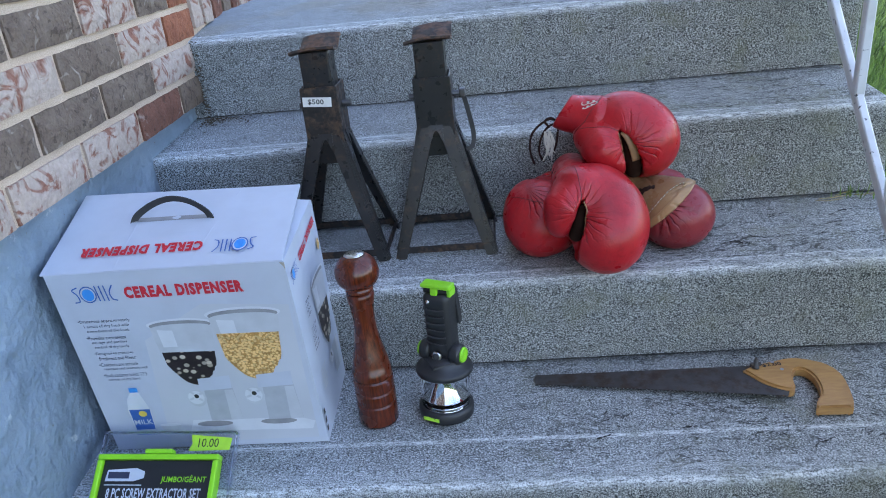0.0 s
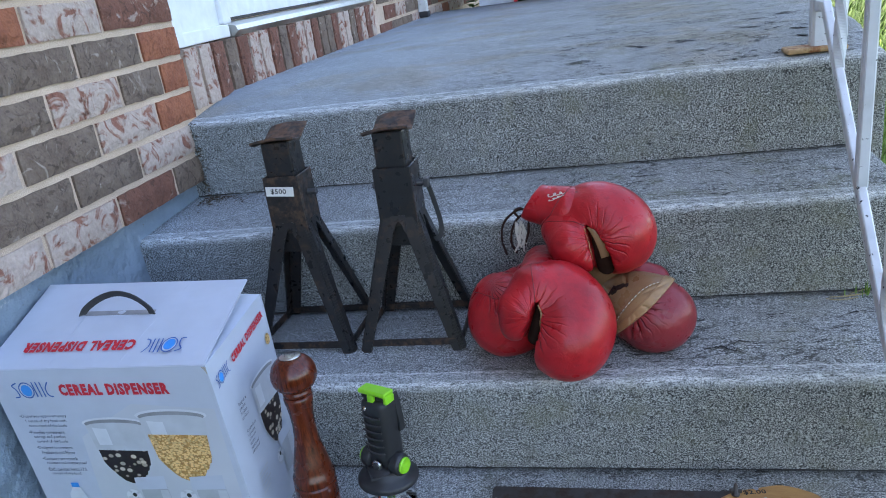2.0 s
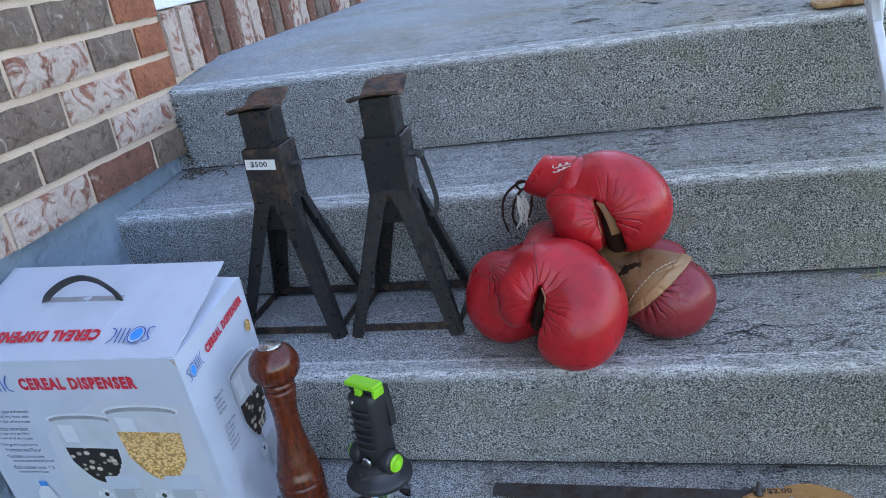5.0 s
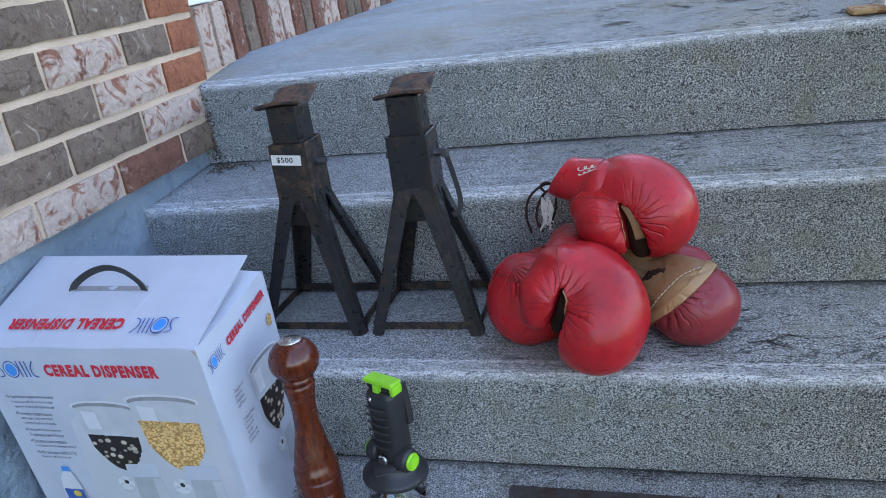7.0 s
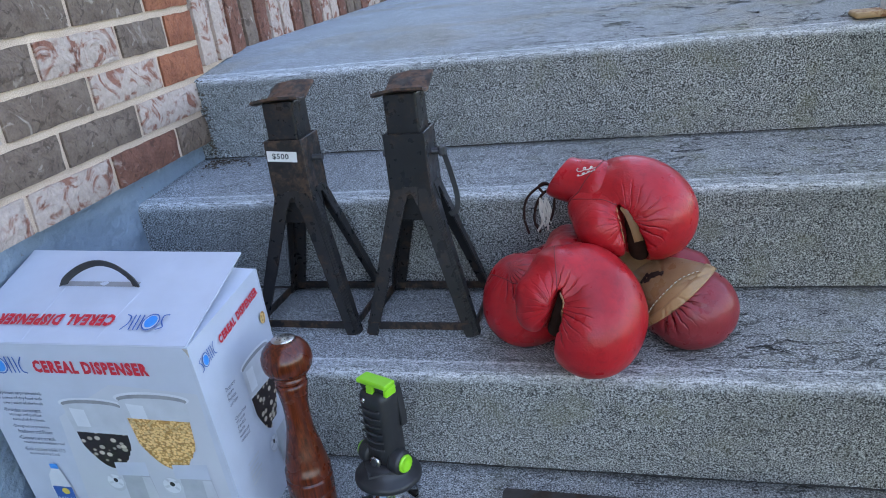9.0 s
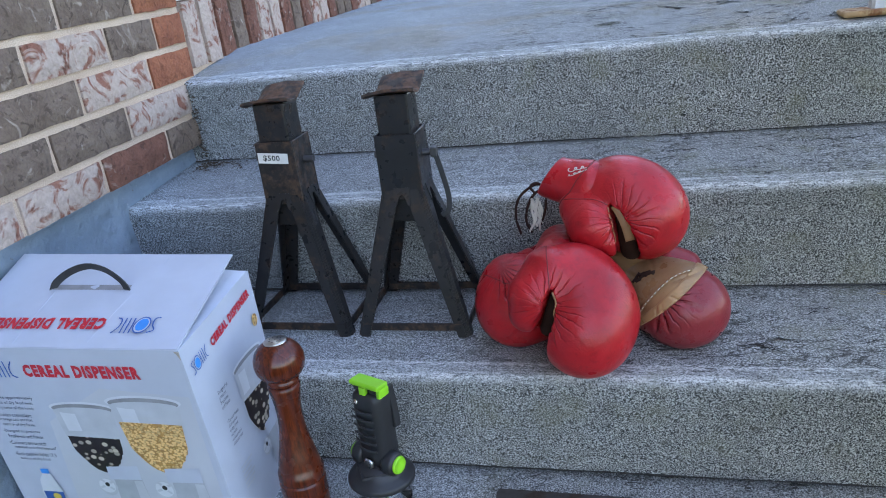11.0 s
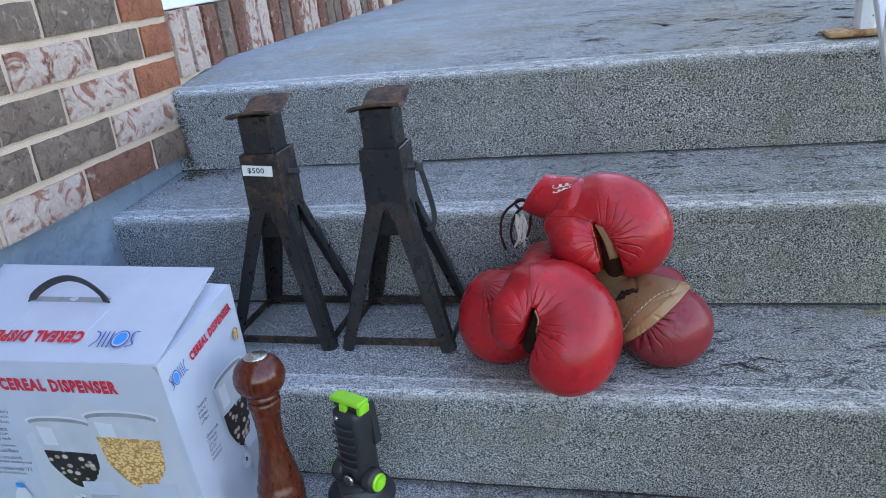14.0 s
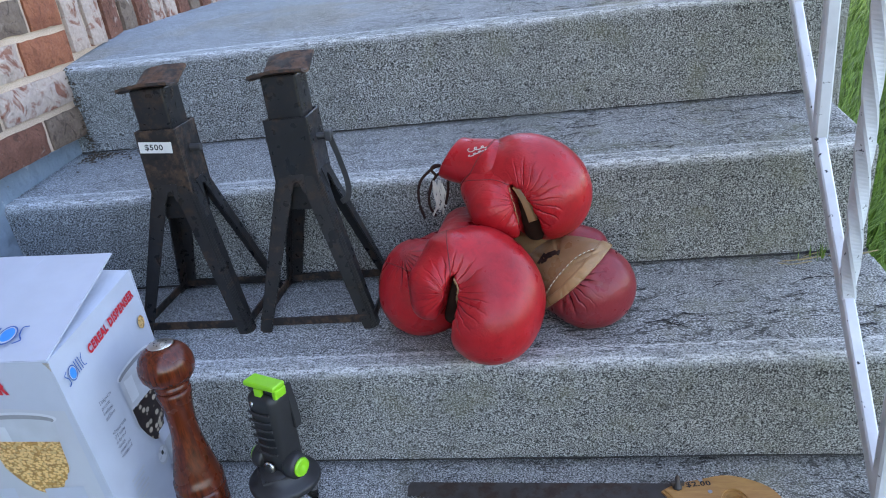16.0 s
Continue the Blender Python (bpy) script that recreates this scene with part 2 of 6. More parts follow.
def grass_material(name, lo, hi):
    k = Mat(name, 0.55, spec=0.3)
    g = k.node("ShaderNodeNewGeometry")
    c = k.ramp(g.outputs["Random Per Island"], [(0.0, lo), (0.6, hi), (1.0, tuple(v * 1.25 for v in hi))])
    k.color(k.mix(0.5, c, k.ramp(k.noise(3, 3), [(0.3, 0.6), (0.7, 1.0)]), "MULTIPLY"))
    k.b.inputs["Subsurface Weight"].default_value = 0.0
    return k.m


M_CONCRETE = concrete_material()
M_MORTAR = mortar_material()
M_FOUND = foundation_material()
M_BRICK = {
    "b": brick_material("brown_grey_brick", (0.175, 0.123, 0.092), (0.245, 0.180, 0.137), (0.48, 0.40, 0.335), 0.31),
    "o": brick_material("orange_brick", (0.40, 0.145, 0.075), (0.31, 0.11, 0.062), (0.42, 0.23, 0.16), 0.25),
    "w": brick_material("whitewashed_brick", (0.29, 0.12, 0.08), (0.35, 0.165, 0.115), (0.58, 0.475, 0.40), 0.56),
    "d": brick_material("dark_red_brick", (0.185, 0.082, 0.056), (0.26, 0.115, 0.078), (0.46, 0.36, 0.30), 0.34),
}
RED, DARK_RED = (0.435, 0.012, 0.017), (0.13, 0.005, 0.009)
M_RED = leather_material("red_leather", RED, DARK_RED)
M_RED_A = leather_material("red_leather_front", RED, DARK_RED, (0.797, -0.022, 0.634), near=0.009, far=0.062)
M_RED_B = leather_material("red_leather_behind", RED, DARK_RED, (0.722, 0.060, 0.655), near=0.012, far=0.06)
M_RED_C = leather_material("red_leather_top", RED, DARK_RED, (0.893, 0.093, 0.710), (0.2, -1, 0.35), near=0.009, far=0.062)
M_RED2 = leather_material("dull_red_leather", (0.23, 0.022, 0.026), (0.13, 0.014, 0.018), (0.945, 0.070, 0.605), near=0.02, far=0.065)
M_TAN = leather_material("tan_leather", (0.30, 0.165, 0.075), (0.17, 0.09, 0.042))
# near-black fill that stands in for the shade deep in the thumb slits
M_SLIT_SHADE = plain("dark_slit_shade", (0.030, 0.015, 0.010), 0.9, spec=0.1)
M_BAND = leather_material("pale_tan_leather", (0.36, 0.21, 0.095), (0.24, 0.135, 0.06))
M_SEAM = plain("dark_thread", (0.17, 0.02, 0.02), 0.7)
M_LACE = plain("brown_lace", (0.035, 0.017, 0.013), 0.8, spec=0.2)
M_FRAY = plain("frayed_cotton", (0.6, 0.56, 0.48), 0.9)
M_STEEL = steel_material("black_painted_steel", (0.024, 0.0235, 0.0245), (0.07, 0.044, 0.031), 0.09, 0.30)
M_STEEL_RUST = steel_material("rusty_black_steel", (0.024, 0.021, 0.020), (0.11, 0.065, 0.042), 0.14, 0.5)
M_SADDLE = steel_material("brown_rusted_steel", (0.05, 0.04, 0.036), (0.17, 0.09, 0.055), 0.2, 0.6)
M_STEEL_WORN = plain("worn_grey_steel", (0.10, 0.10, 0.105), 0.4, 0.7)
M_CARD = plain("white_card", (0.485, 0.522, 0.595), 0.5, vary=0.04, scale=20)
M_CARD_EDGE = plain("grey_card_core", (0.42, 0.38, 0.33), 0.9)
M_INK_RED = plain("red_ink", (0.62, 0.02, 0.035), 0.4, vary=0.05)
M_INK_BLUE = plain("blue_ink", (0.03, 0.11, 0.36), 0.4, vary=0.05)
M_INK_SKY = plain("bright_blue_ink", (0.03, 0.28, 0.72), 0.4, vary=0.05)
M_INK_NAVY = plain("navy_ink", (0.03, 0.035, 0.07), 0.5, vary=0.05)
M_INK_GREY = plain("pale_grey_ink", (0.50, 0.52, 0.55), 0.4, vary=0.08, scale=30)
M_INK_LIGHT = plain("light_grey_ink", (0.62, 0.64, 0.67), 0.4, vary=0.06, scale=30)
M_INK_BASE = plain("shaded_grey_ink", (0.40, 0.42, 0.45), 0.4, vary=0.1, scale=30)
M_INK_MID = plain("mid_grey_ink", (0.27, 0.27, 0.28), 0.4, vary=0.2, scale=40)
M_INK_BLACK = plain("black_ink", (0.012, 0.012, 0.014), 0.5, vary=0.1)
M_INK_YELLOW = plain("yellow_ink", (0.7, 0.5, 0.08), 0.4)
M_DARK_CEREAL = cereal_print("dark_cereal_print", (0.022, 0.012, 0.012), (0.55, 0.47, 0.36), 75.0, 0.34)
M_GOLD_CEREAL = cereal_print("golden_cereal_print", (0.50, 0.25, 0.065), (0.86, 0.55, 0.225), 230.0, 0.55)
M_MILL = wood_material("dark_stained_wood", (0.19, 0.034, 0.010), (0.028, 0.005, 0.003), (260, 260, 8), 0.24)
M_HANDLE = wood_material("worn_beech", (0.52, 0.275, 0.088), (0.37, 0.18, 0.055), (30, 160, 160), 0.45)
M_CHROME = plain("brushed_nickel", (0.62, 0.6, 0.56), 0.28, 1.0, vary=0.08)
M_MIRROR = plain("polished_reflector", (0.85, 0.86, 0.88), 0.06, 1.0, vary=0.03)
M_RUBBER = plain("black_plastic", (0.02, 0.02, 0.021), 0.45, bump=0.1)
M_RUBBER2 = plain("matt_black_rubber", (0.03, 0.03, 0.031), 0.62)
M_GREEN = plain("lime_green_plastic", (0.24, 0.62, 0.02), 0.35, vary=0.05)
M_CLEAR = glass_material("clear_plastic", (0.97, 0.98, 1.0))
M_BLISTER = glass_material("blister_plastic", (0.90, 0.93, 1.0), 0.08)
M_STICKER = plain("green_sticker", (0.42, 0.75, 0.05), 0.5, vary=0.05)
M_TAPE = plain("white_tape", (0.72, 0.71, 0.68), 0.6, vary=0.06)
M_BLADE = steel_material("dull_saw_steel", (0.072, 0.063, 0.058), (0.06, 0.034, 0.023), 0.14, 0.4)
M_PAINT = flaking_paint()
M_RUST = steel_material("flaking_rust", (0.52, 0.33, 0.16), (0.26, 0.085, 0.025), 0.15, 0.85)
M_DOOR = plain("cracked_white_paint", (0.74, 0.76, 0.77), 0.5, vary=0.08, scale=24, bump=0.15)
M_ALU = plain("dull_aluminium", (0.55, 0.54, 0.5), 0.35, 0.9)
M_GASKET = plain("black_gasket", (0.015, 0.015, 0.016), 0.6)
def lawn_ground():
    k = Mat("lawn_ground", 0.95, spec=0.1)
    c = k.ramp(k.noise(2.5, 6), [(0.3, (0.028, 0.048, 0.010)), (0.6, (0.048, 0.080, 0.015)), (0.8, (0.062, 0.070, 0.026))])
    k.color(k.mix(0.6, c, k.ramp(k.noise(70, 4), [(0.3, 0.35), (0.7, 1.0)]), "MULTIPLY"))
    k.bump(k.noise(60, 4), 0.8, 0.02)
    return k.m


M_SOIL = lawn_ground()
M_GRASS = grass_material("lawn_grass", (0.06, 0.13, 0.014), (0.16, 0.27, 0.04))
# grass colour darkened to offset the strong sun on the far lawn
M_FAR_GRASS_DIMMED = grass_material("far_lawn_grass_dimmed", (0.03, 0.06, 0.010), (0.07, 0.12, 0.022))
M_LEAF = grass_material("weed_leaf", (0.04, 0.09, 0.015), (0.11, 0.2, 0.03))
M_STRAW = grass_material("dry_straw", (0.2, 0.15, 0.06), (0.34, 0.26, 0.12))
M_DEBRIS = plain("dry_debris", (0.06, 0.045, 0.03), 0.9)


# ---- building helpers ----
def finish(name, bm, material, parent=None, label="", smooth=False):
    me = bpy.data.meshes.new(name)
    bm.normal_update()
    bm.to_mesh(me)
    bm.free()
    for p in me.polygons:
        p.use_smooth = smooth
    if material:
        me.materials.append(material)
    ob = new(name, me)
    if parent:
        ob.parent = parent
    if label:
        tagged(ob, label)
    return ob


def part(name, bm, material, parent, label="", smooth=False):
    return finish(name, bm, material, parent, label, smooth)


def thing(name, label, category, group="", kind="", at=(0, 0, 0), turn=(0, 0, 0)):
    ob = new(name)
    ob.matrix_world = pose(*at, *turn)
    ob.empty_display_size = 0.05
    return tagged(ob, label, category, group, kind)


def cuboid(a, b, bevel=0.0, seg=2, bm=None):
    bm = bm or bmesh.new()
    made = bmesh.ops.create_cube(bm, size=1)["verts"]
    for v in made:
        v.co = Vector([(a[i] + b[i]) / 2 + v.co[i] * (b[i] - a[i]) for i in range(3)])
    if bevel:
        es = list({e for v in made for e in v.link_edges})
        bmesh.ops.bevel(bm, geom=es, offset=bevel, segments=seg, affect="EDGES", profile=0.5)
    return bm


def lathe(profile, seg=40, bm=None, axis=None):
    """Turn (radius, height) pairs about z, then move by the matrix axis."""
    bm = bm or bmesh.new()
    rings = []
    for r, z in profile:
        rings.append([bm.verts.new((r * math.cos(2 * math.pi * i / seg), r * math.sin(2 * math.pi * i / seg), z)) for i in range(seg)])
    for a, b in zip(rings, rings[1:]):
        for i in range(seg):
            j = (i + 1) % seg
            bm.faces.new((a[i], a[j], b[j], b[i]))
    bm.faces.new(list(reversed(rings[0])))
    bm.faces.new(rings[-1])
    if axis is not None:
        bmesh.ops.transform(bm, matrix=axis, verts=[v for r in rings for v in r])
    return bm


def sweep(points, section, bm=None, up=(0, 0, 1), twist=0.0, closed=False):
    """Sweep a closed 2D section along 3D points; twist in turns over the whole length."""
    bm = bm or bmesh.new()
    pts = [Vector(p) for p in points]
    n = len(pts)
    rings = []
    for i, p in enumerate(pts):
        a = pts[(i - 1) % n] if closed else pts[max(0, i - 1)]
        b = pts[(i + 1) % n] if closed else pts[min(n - 1, i + 1)]
        d = (b - a).normalized()
        u = Vector(up)
        if abs(d.dot(u)) > 0.98:
            u = Vector((0, 1, 0))
        s = d.cross(u).normalized()
        t = s.cross(d)
        w = 2 * math.pi * twist * i / max(1, n - 1)
        c, q = math.cos(w), math.sin(w)
        rings.append([bm.verts.new(p + s * (x * c - y * q) + t * (x * q + y * c)) for x, y in section])
    m = len(section)
    pairs = list(zip(rings, rings[1:])) + ([(rings[-1], rings[0])] if closed else [])
    for a, b in pairs:
        for i in range(m):
            j = (i + 1) % m
            bm.faces.new((a[i], a[j], b[j], b[i]))
    if not closed:
        bm.faces.new(list(reversed(rings[0])))
        bm.faces.new(rings[-1])
    bmesh.ops.recalc_face_normals(bm, faces=bm.faces)
    return bm


def ngon(r, n=10):
    return [(r * math.cos(2 * math.pi * i / n), r * math.sin(2 * math.pi * i / n)) for i in range(n)]


def oblong(w, h):
    c = min(w, h) * 0.15
    return [(-w / 2 + c, -h / 2), (w / 2 - c, -h / 2), (w / 2, -h / 2 + c), (w / 2, h / 2 - c), (w / 2 - c, h / 2), (-w / 2 + c, h / 2), (-w / 2, h / 2 - c), (-w / 2, -h / 2 + c)]


def spline(points, n=12):
    """A smooth curve through a few points."""
    P = [Vector(p) for p in points]
    P = [2 * P[0] - P[1]] + P + [2 * P[-1] - P[-2]]
    out = []
    for i in range(1, len(P) - 2):
        a, b, c, d = P[i - 1:i + 3]
        for k in range(n):
            t = k / n
            out.append(0.5 * ((2 * b) + (c - a) * t + (2 * a - 5 * b + 4 * c - d) * t * t + (3 * b - a - 3 * c + d) * t ** 3))
    return out + [P[-2]]


def slab(outline, thick, bm=None, place=None):
    """An extruded flat outline: (u, v) pairs in the xy plane, thick along z."""
    bm = bm or bmesh.new()
    lo = [bm.verts.new((u, v, 0)) for u, v in outline]
    hi = [bm.verts.new((u, v, thick)) for u, v in outline]
    n = len(outline)
    for i in range(n):
        j = (i + 1) % n
        bm.faces.new((lo[i], lo[j], hi[j], hi[i]))
    bm.faces.new(list(reversed(lo)))
    bm.faces.new(hi)
    bmesh.ops.recalc_face_normals(bm, faces=bm.faces)
    if place is not None:
        bmesh.ops.transform(bm, matrix=place, verts=lo + hi)
    return bm


def lettering(name, text, place, width, height, material, parent, bold=0.0, label=""):
    """Words as a thin raised print, fitted into width by height at the matrix place (x along the line, y up, z out)."""
    fc = bpy.data.curves.new(name, "FONT")
    fc.body, fc.offset, fc.resolution_u = text, bold, 2
    fc.space_character = 1.0 + 3.0 * bold
    ob = bpy.data.objects.new(name, fc)
    scene.collection.objects.link(ob)
    me = bpy.data.meshes.new_from_object(ob)
    bpy.data.objects.remove(ob)
    co = np.empty(len(me.vertices) * 3)
    me.vertices.foreach_get("co", co)
    co = co.reshape(-1, 3)
    lo, hi = co.min(0), co.max(0)
    for v in me.vertices:
        v.co = place @ Vector(((v.co.x - lo[0]) / (hi[0] - lo[0]) * width, (v.co.y - lo[1]) / (hi[1] - lo[1]) * height, 0.0))
    me.name = name
    me.materials.clear()
    me.materials.append(material)
    out = new(name, me)
    out.parent = parent
    return tagged(out, label) if label else out


def basis(origin, xdir, ydir):
    x, y = Vector(xdir).normalized(), Vector(ydir).normalized()
    z = x.cross(y)
    m = Matrix((x, y, z)).transposed().to_4x4()
    m.translation = Vector(origin)
    return m


def surface_net(f, lo, hi, step):
    """Skin of the solid where f < 0, as a smooth quad mesh (naive surface nets)."""
    ax = [np.arange(a - step, b + 2 * step, step) for a, b in zip(lo, hi)]
    X, Y, Z = np.meshgrid(*ax, indexing="ij")
    V = f(X, Y, Z)
    S = V < 0
    nx, ny, nz = V.shape
    corners = [(i, j, k) for i in (0, 1) for j in (0, 1) for k in (0, 1)]
    sub = lambda A, c: A[c[0]:nx - 1 + c[0], c[1]:ny - 1 + c[1], c[2]:nz - 1 + c[2]]
    count = sum(sub(S, c).astype(int) for c in corners)
    active = (count > 0) & (count < 8)
    acc, num = np.zeros(active.shape + (3,)), np.zeros(active.shape)
    for a in corners:
        for d in range(3):
            if a[d]:
                continue
            b = tuple(1 if i == d else a[i] for i in range(3))
            va, vb = sub(V, a), sub(V, b)
            cross = (va < 0) != (vb < 0)
            t = np.where(cross, va / np.where(cross, va - vb, 1), 0)
            for i in range(3):
                acc[..., i] += np.where(cross, a[i] + (t if i == d else 0), 0)
            num += cross
    idx = -np.ones(active.shape, int)
    where = np.argwhere(active)
    idx[active] = np.arange(len(where))
    co = (where + acc[active] / num[active][:, None]) * step + np.array([a[0] for a in ax])
    faces = []
    for d in range(3):
        e1, e2 = [i for i in range(3) if i != d]
        a = [slice(None)] * 3
        b = [slice(None)] * 3
        a[d], b[d] = slice(0, -1), slice(1, None)
        sa, sb = S[tuple(a)], S[tuple(b)]
        for p in np.argwhere(sa != sb):
            if p[e1] < 1 or p[e2] < 1:
                continue
            q = [p.copy() for _ in range(4)]
            q[1][e1] -= 1
            q[2][e1] -= 1
            q[2][e2] -= 1
            q[3][e2] -= 1
            if max(max(c) for c in q) and all((c < np.array(active.shape)).all() for c in q):
                ids = [idx[tuple(c)] for c in q]
                if min(ids) < 0:
                    continue
                inside = sa[tuple(p)]
                flip = inside if d != 1 else not inside
                faces.append(ids if flip else ids[::-1])
    return co, faces


def net_part(name, f, lo, hi, step, material, parent, label=""):
    co, faces = surface_net(f, lo, hi, step)
    me = bpy.data.meshes.new(name)
    me.from_pydata([tuple(c) for c in co], [], faces)
    me.update()
    bm = bmesh.new()
    bm.from_mesh(me)
    bmesh.ops.recalc_face_normals(bm, faces=bm.faces)
    bmesh.ops.smooth_vert(bm, verts=bm.verts, factor=0.5, use_axis_x=True, use_axis_y=True, use_axis_z=True)
    bpy.data.meshes.remove(me)
    return finish(name, bm, material, parent, label, True)


# ---- the steps ----
SIDE = 1.425
TREADS = [  # name, foot and top of the riser (y), front and back of the tread (z), its back (y)
    ("lower_step", -0.585, -0.59, 0.155, 0.168, -0.30),
    ("step", -0.292, -0.300, 0.323, 0.343, -0.002),
    ("step", 0.0, -0.010, 0.513, 0.521, 0.264),
    ("step", 0.268, 0.258, 0.701, 0.717, 0.513),
    ("landing", 0.517, 0.507, 0.893, 0.925, 3.42),
]
concrete_steps = thing("concrete_steps", "weathered grey concrete front steps with pale worn noses", "steps", kind="structure")


def tread_z(x, y):
    """Height of the concrete at a place."""
    z = 0.0
    for _, y0, y1, za, zb, yb in TREADS:
        if y >= y1:
            z = za + (zb - za) * min(1, max(0, (y - y1) / (min(yb, 0.75 if yb > 1 else yb) - y1)))
    return z


def step_mesh(name, y0, y1, za, zb, yb, rnd, side):
    r = 0.016
    prof = [(y0 + 0.012, -0.02, 0, 0), (y0, max(0.0, za - 0.16), 0, 0)]
    prof += [(y0 + (y1 - y0) * s, za - 0.16 + (0.16 - r) * s, 0.0, 0) for s in (0.25, 0.5, 0.75, 0.9, 0.97, 1.0)]
    for i in range(1, 6):
        a = math.pi / 2 * i / 5
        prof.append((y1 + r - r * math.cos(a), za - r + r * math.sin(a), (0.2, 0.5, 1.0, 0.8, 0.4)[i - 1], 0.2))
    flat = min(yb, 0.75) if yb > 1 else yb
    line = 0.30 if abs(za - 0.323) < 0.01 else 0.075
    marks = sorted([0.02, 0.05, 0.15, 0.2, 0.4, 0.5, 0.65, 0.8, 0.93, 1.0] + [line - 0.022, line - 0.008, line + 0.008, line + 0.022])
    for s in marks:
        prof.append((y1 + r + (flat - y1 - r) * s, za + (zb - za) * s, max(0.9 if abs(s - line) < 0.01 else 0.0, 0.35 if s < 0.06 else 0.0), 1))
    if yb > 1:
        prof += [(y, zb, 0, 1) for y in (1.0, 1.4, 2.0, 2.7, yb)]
    prof.append((prof[-1][0] + 0.0005, zb - 0.02, 0, 0))
    prof.append((prof[-1][0], -0.02, 0, 0))
    nx = 120
    bm = bmesh.new()
    wear_l, tread_l = bm.verts.layers.float.new("wear"), bm.verts.layers.float.new("tread")
    rows = []
    for y, z, w, td in prof:
        row = []
        for i in range(nx + 1):
            x = -0.05 + (side + 0.05 + 0.14 * max(0.0, y - 0.62)) * i / nx
            n = noise.noise(Vector((x * 9, y * 9, z * 9 + rnd)))
            m = noise.noise(Vector((x * 38, y * 38 + rnd, z * 38)))
            amp = 0.0035 if w > 0.15 and td < 0.5 else 0.0012
            if i == nx:
                n, m = n * 0.5, m
            v = bm.verts.new((x, y + n * amp + m * amp * 0.45, z + n * amp * 0.5 - abs(m) * amp * 0.5))
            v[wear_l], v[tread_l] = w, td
            row.append(v)
        rows.append(row)
    for a, b in zip(rows, rows[1:]):
        for i in range(nx):
            bm.faces.new((a[i], a[i + 1], b[i + 1], b[i]))
    right = [r[-1] for r in rows]
    bm.faces.new(list(reversed(right)))
    bm.faces.new([r[0] for r in rows])
    bmesh.ops.recalc_face_normals(bm, faces=bm.faces)
    edge = [e for e in bm.edges if e.verts[0] in set(right) and e.verts[1] in set(right) and e.verts[0].co.z > za - 0.15]
    bmesh.ops.bevel(bm, geom=edge, offset=0.008, segments=2, affect="EDGES")
    return bm


for i, (nm, y0, y1, za, zb, yb) in enumerate(TREADS):
    s = step_mesh(nm, y0, y1, za, zb, yb, i * 7.3, SIDE + (0.02 if nm == "landing" else 0.0) - 0.008 * (i % 2))
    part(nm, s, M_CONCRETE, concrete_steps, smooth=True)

M_JOINT = plain("joint_dirt", (0.035, 0.033, 0.028), 0.95, vary=0.4, scale=90)
rng = random.Random(21)
for (_, _, _, _, zb, _), (_, y0, _, _, _, _) in zip(TREADS, TREADS[1:]):
    bm = bmesh.new()
    rows = []
    for i in range(361):
        x = -0.03 + (SIDE - 0.005 + 0.03) * i / 360
        r = max(0.0003, 0.0011 + 0.0014 * noise.noise(Vector((x * 19, y0 * 7, 0))) + 0.0011 * noise.noise(Vector((x * 71, y0 * 7, 3))))
        dz = 0.0012 * noise.noise(Vector((x * 8, y0 * 3, 5)))
        rows.append([bm.verts.new((x, y0 - r * 1.6, zb - 0.002 + dz)), bm.verts.new((x, y0 - r * 0.7, zb + r * 0.7 + dz)), bm.verts.new((x, y0 + 0.006, zb + r * 1.5 + dz)), bm.verts.new((x, y0 + 0.006, zb - 0.004))])
    for a, b in zip(rows, rows[1:]):
        for k in range(4):
            bm.faces.new((a[k], b[k], b[(k + 1) % 4], a[(k + 1) % 4]))
    bmesh.ops.recalc_face_normals(bm, faces=bm.faces)
    part("joint", bm, M_JOINT, concrete_steps, "dark dirt-filled joint at the foot of a riser")

# crooked flaking cracks where the trowelled skin lifts, thickest toward the open side
M_CRACK = plain("crack_dirt", (0.024, 0.022, 0.019), 0.95, vary=0.35, scale=150)
rng = random.Random(77)
for (nm, y0, y1, za, zb, yb), count in zip(TREADS[1:], (34, 60, 62, 75)):
    co, fa = [], []
    back = 1.15 if nm == "landing" else yb - 0.03
    for _ in range(count):
        x = SIDE - 0.03 - 0.62 * rng.random() ** 1.25
        y = rng.uniform(y1 + 0.03, back)
        length, width = rng.uniform(0.012, 0.075), rng.uniform(0.0008, 0.0030) * (4.0 if nm == "landing" else 1.0)
        heading, bend = rng.gauss(0.0, 0.28), rng.gauss(0.0, 0.25)
        n = max(4, int(length / 0.004))
        prev = None
        for k in range(n + 1):
            q = k / n
            w = width * (0.12 + rng.random() ** 1.6) * (1 - abs(2 * q - 1) ** 3)
            heading += rng.gauss(0, 0.30) + bend / n
            heading *= 0.93
            x, y = x + length / n * math.cos(heading), y + length / n * math.sin(heading)
            if x > SIDE - 0.012 or not y1 + 0.022 < y < back + 0.02:
                break
            z = tread_z(x, y) + 0.0010
            co += [(x, y - w, z), (x, y + w, z)]
            m = len(co)
            if prev is not None:
                fa.append((prev, m - 2, m - 1, prev + 1))
            prev = m - 2
    me = bpy.data.meshes.new("cracks")
    me.from_pydata(co, [], fa)
    me.materials.append(M_CRACK)
    ob = new("cracks", me)
    ob.parent = concrete_steps
    tagged(ob, "dark crooked flaking cracks in the tread", kind="stuff")

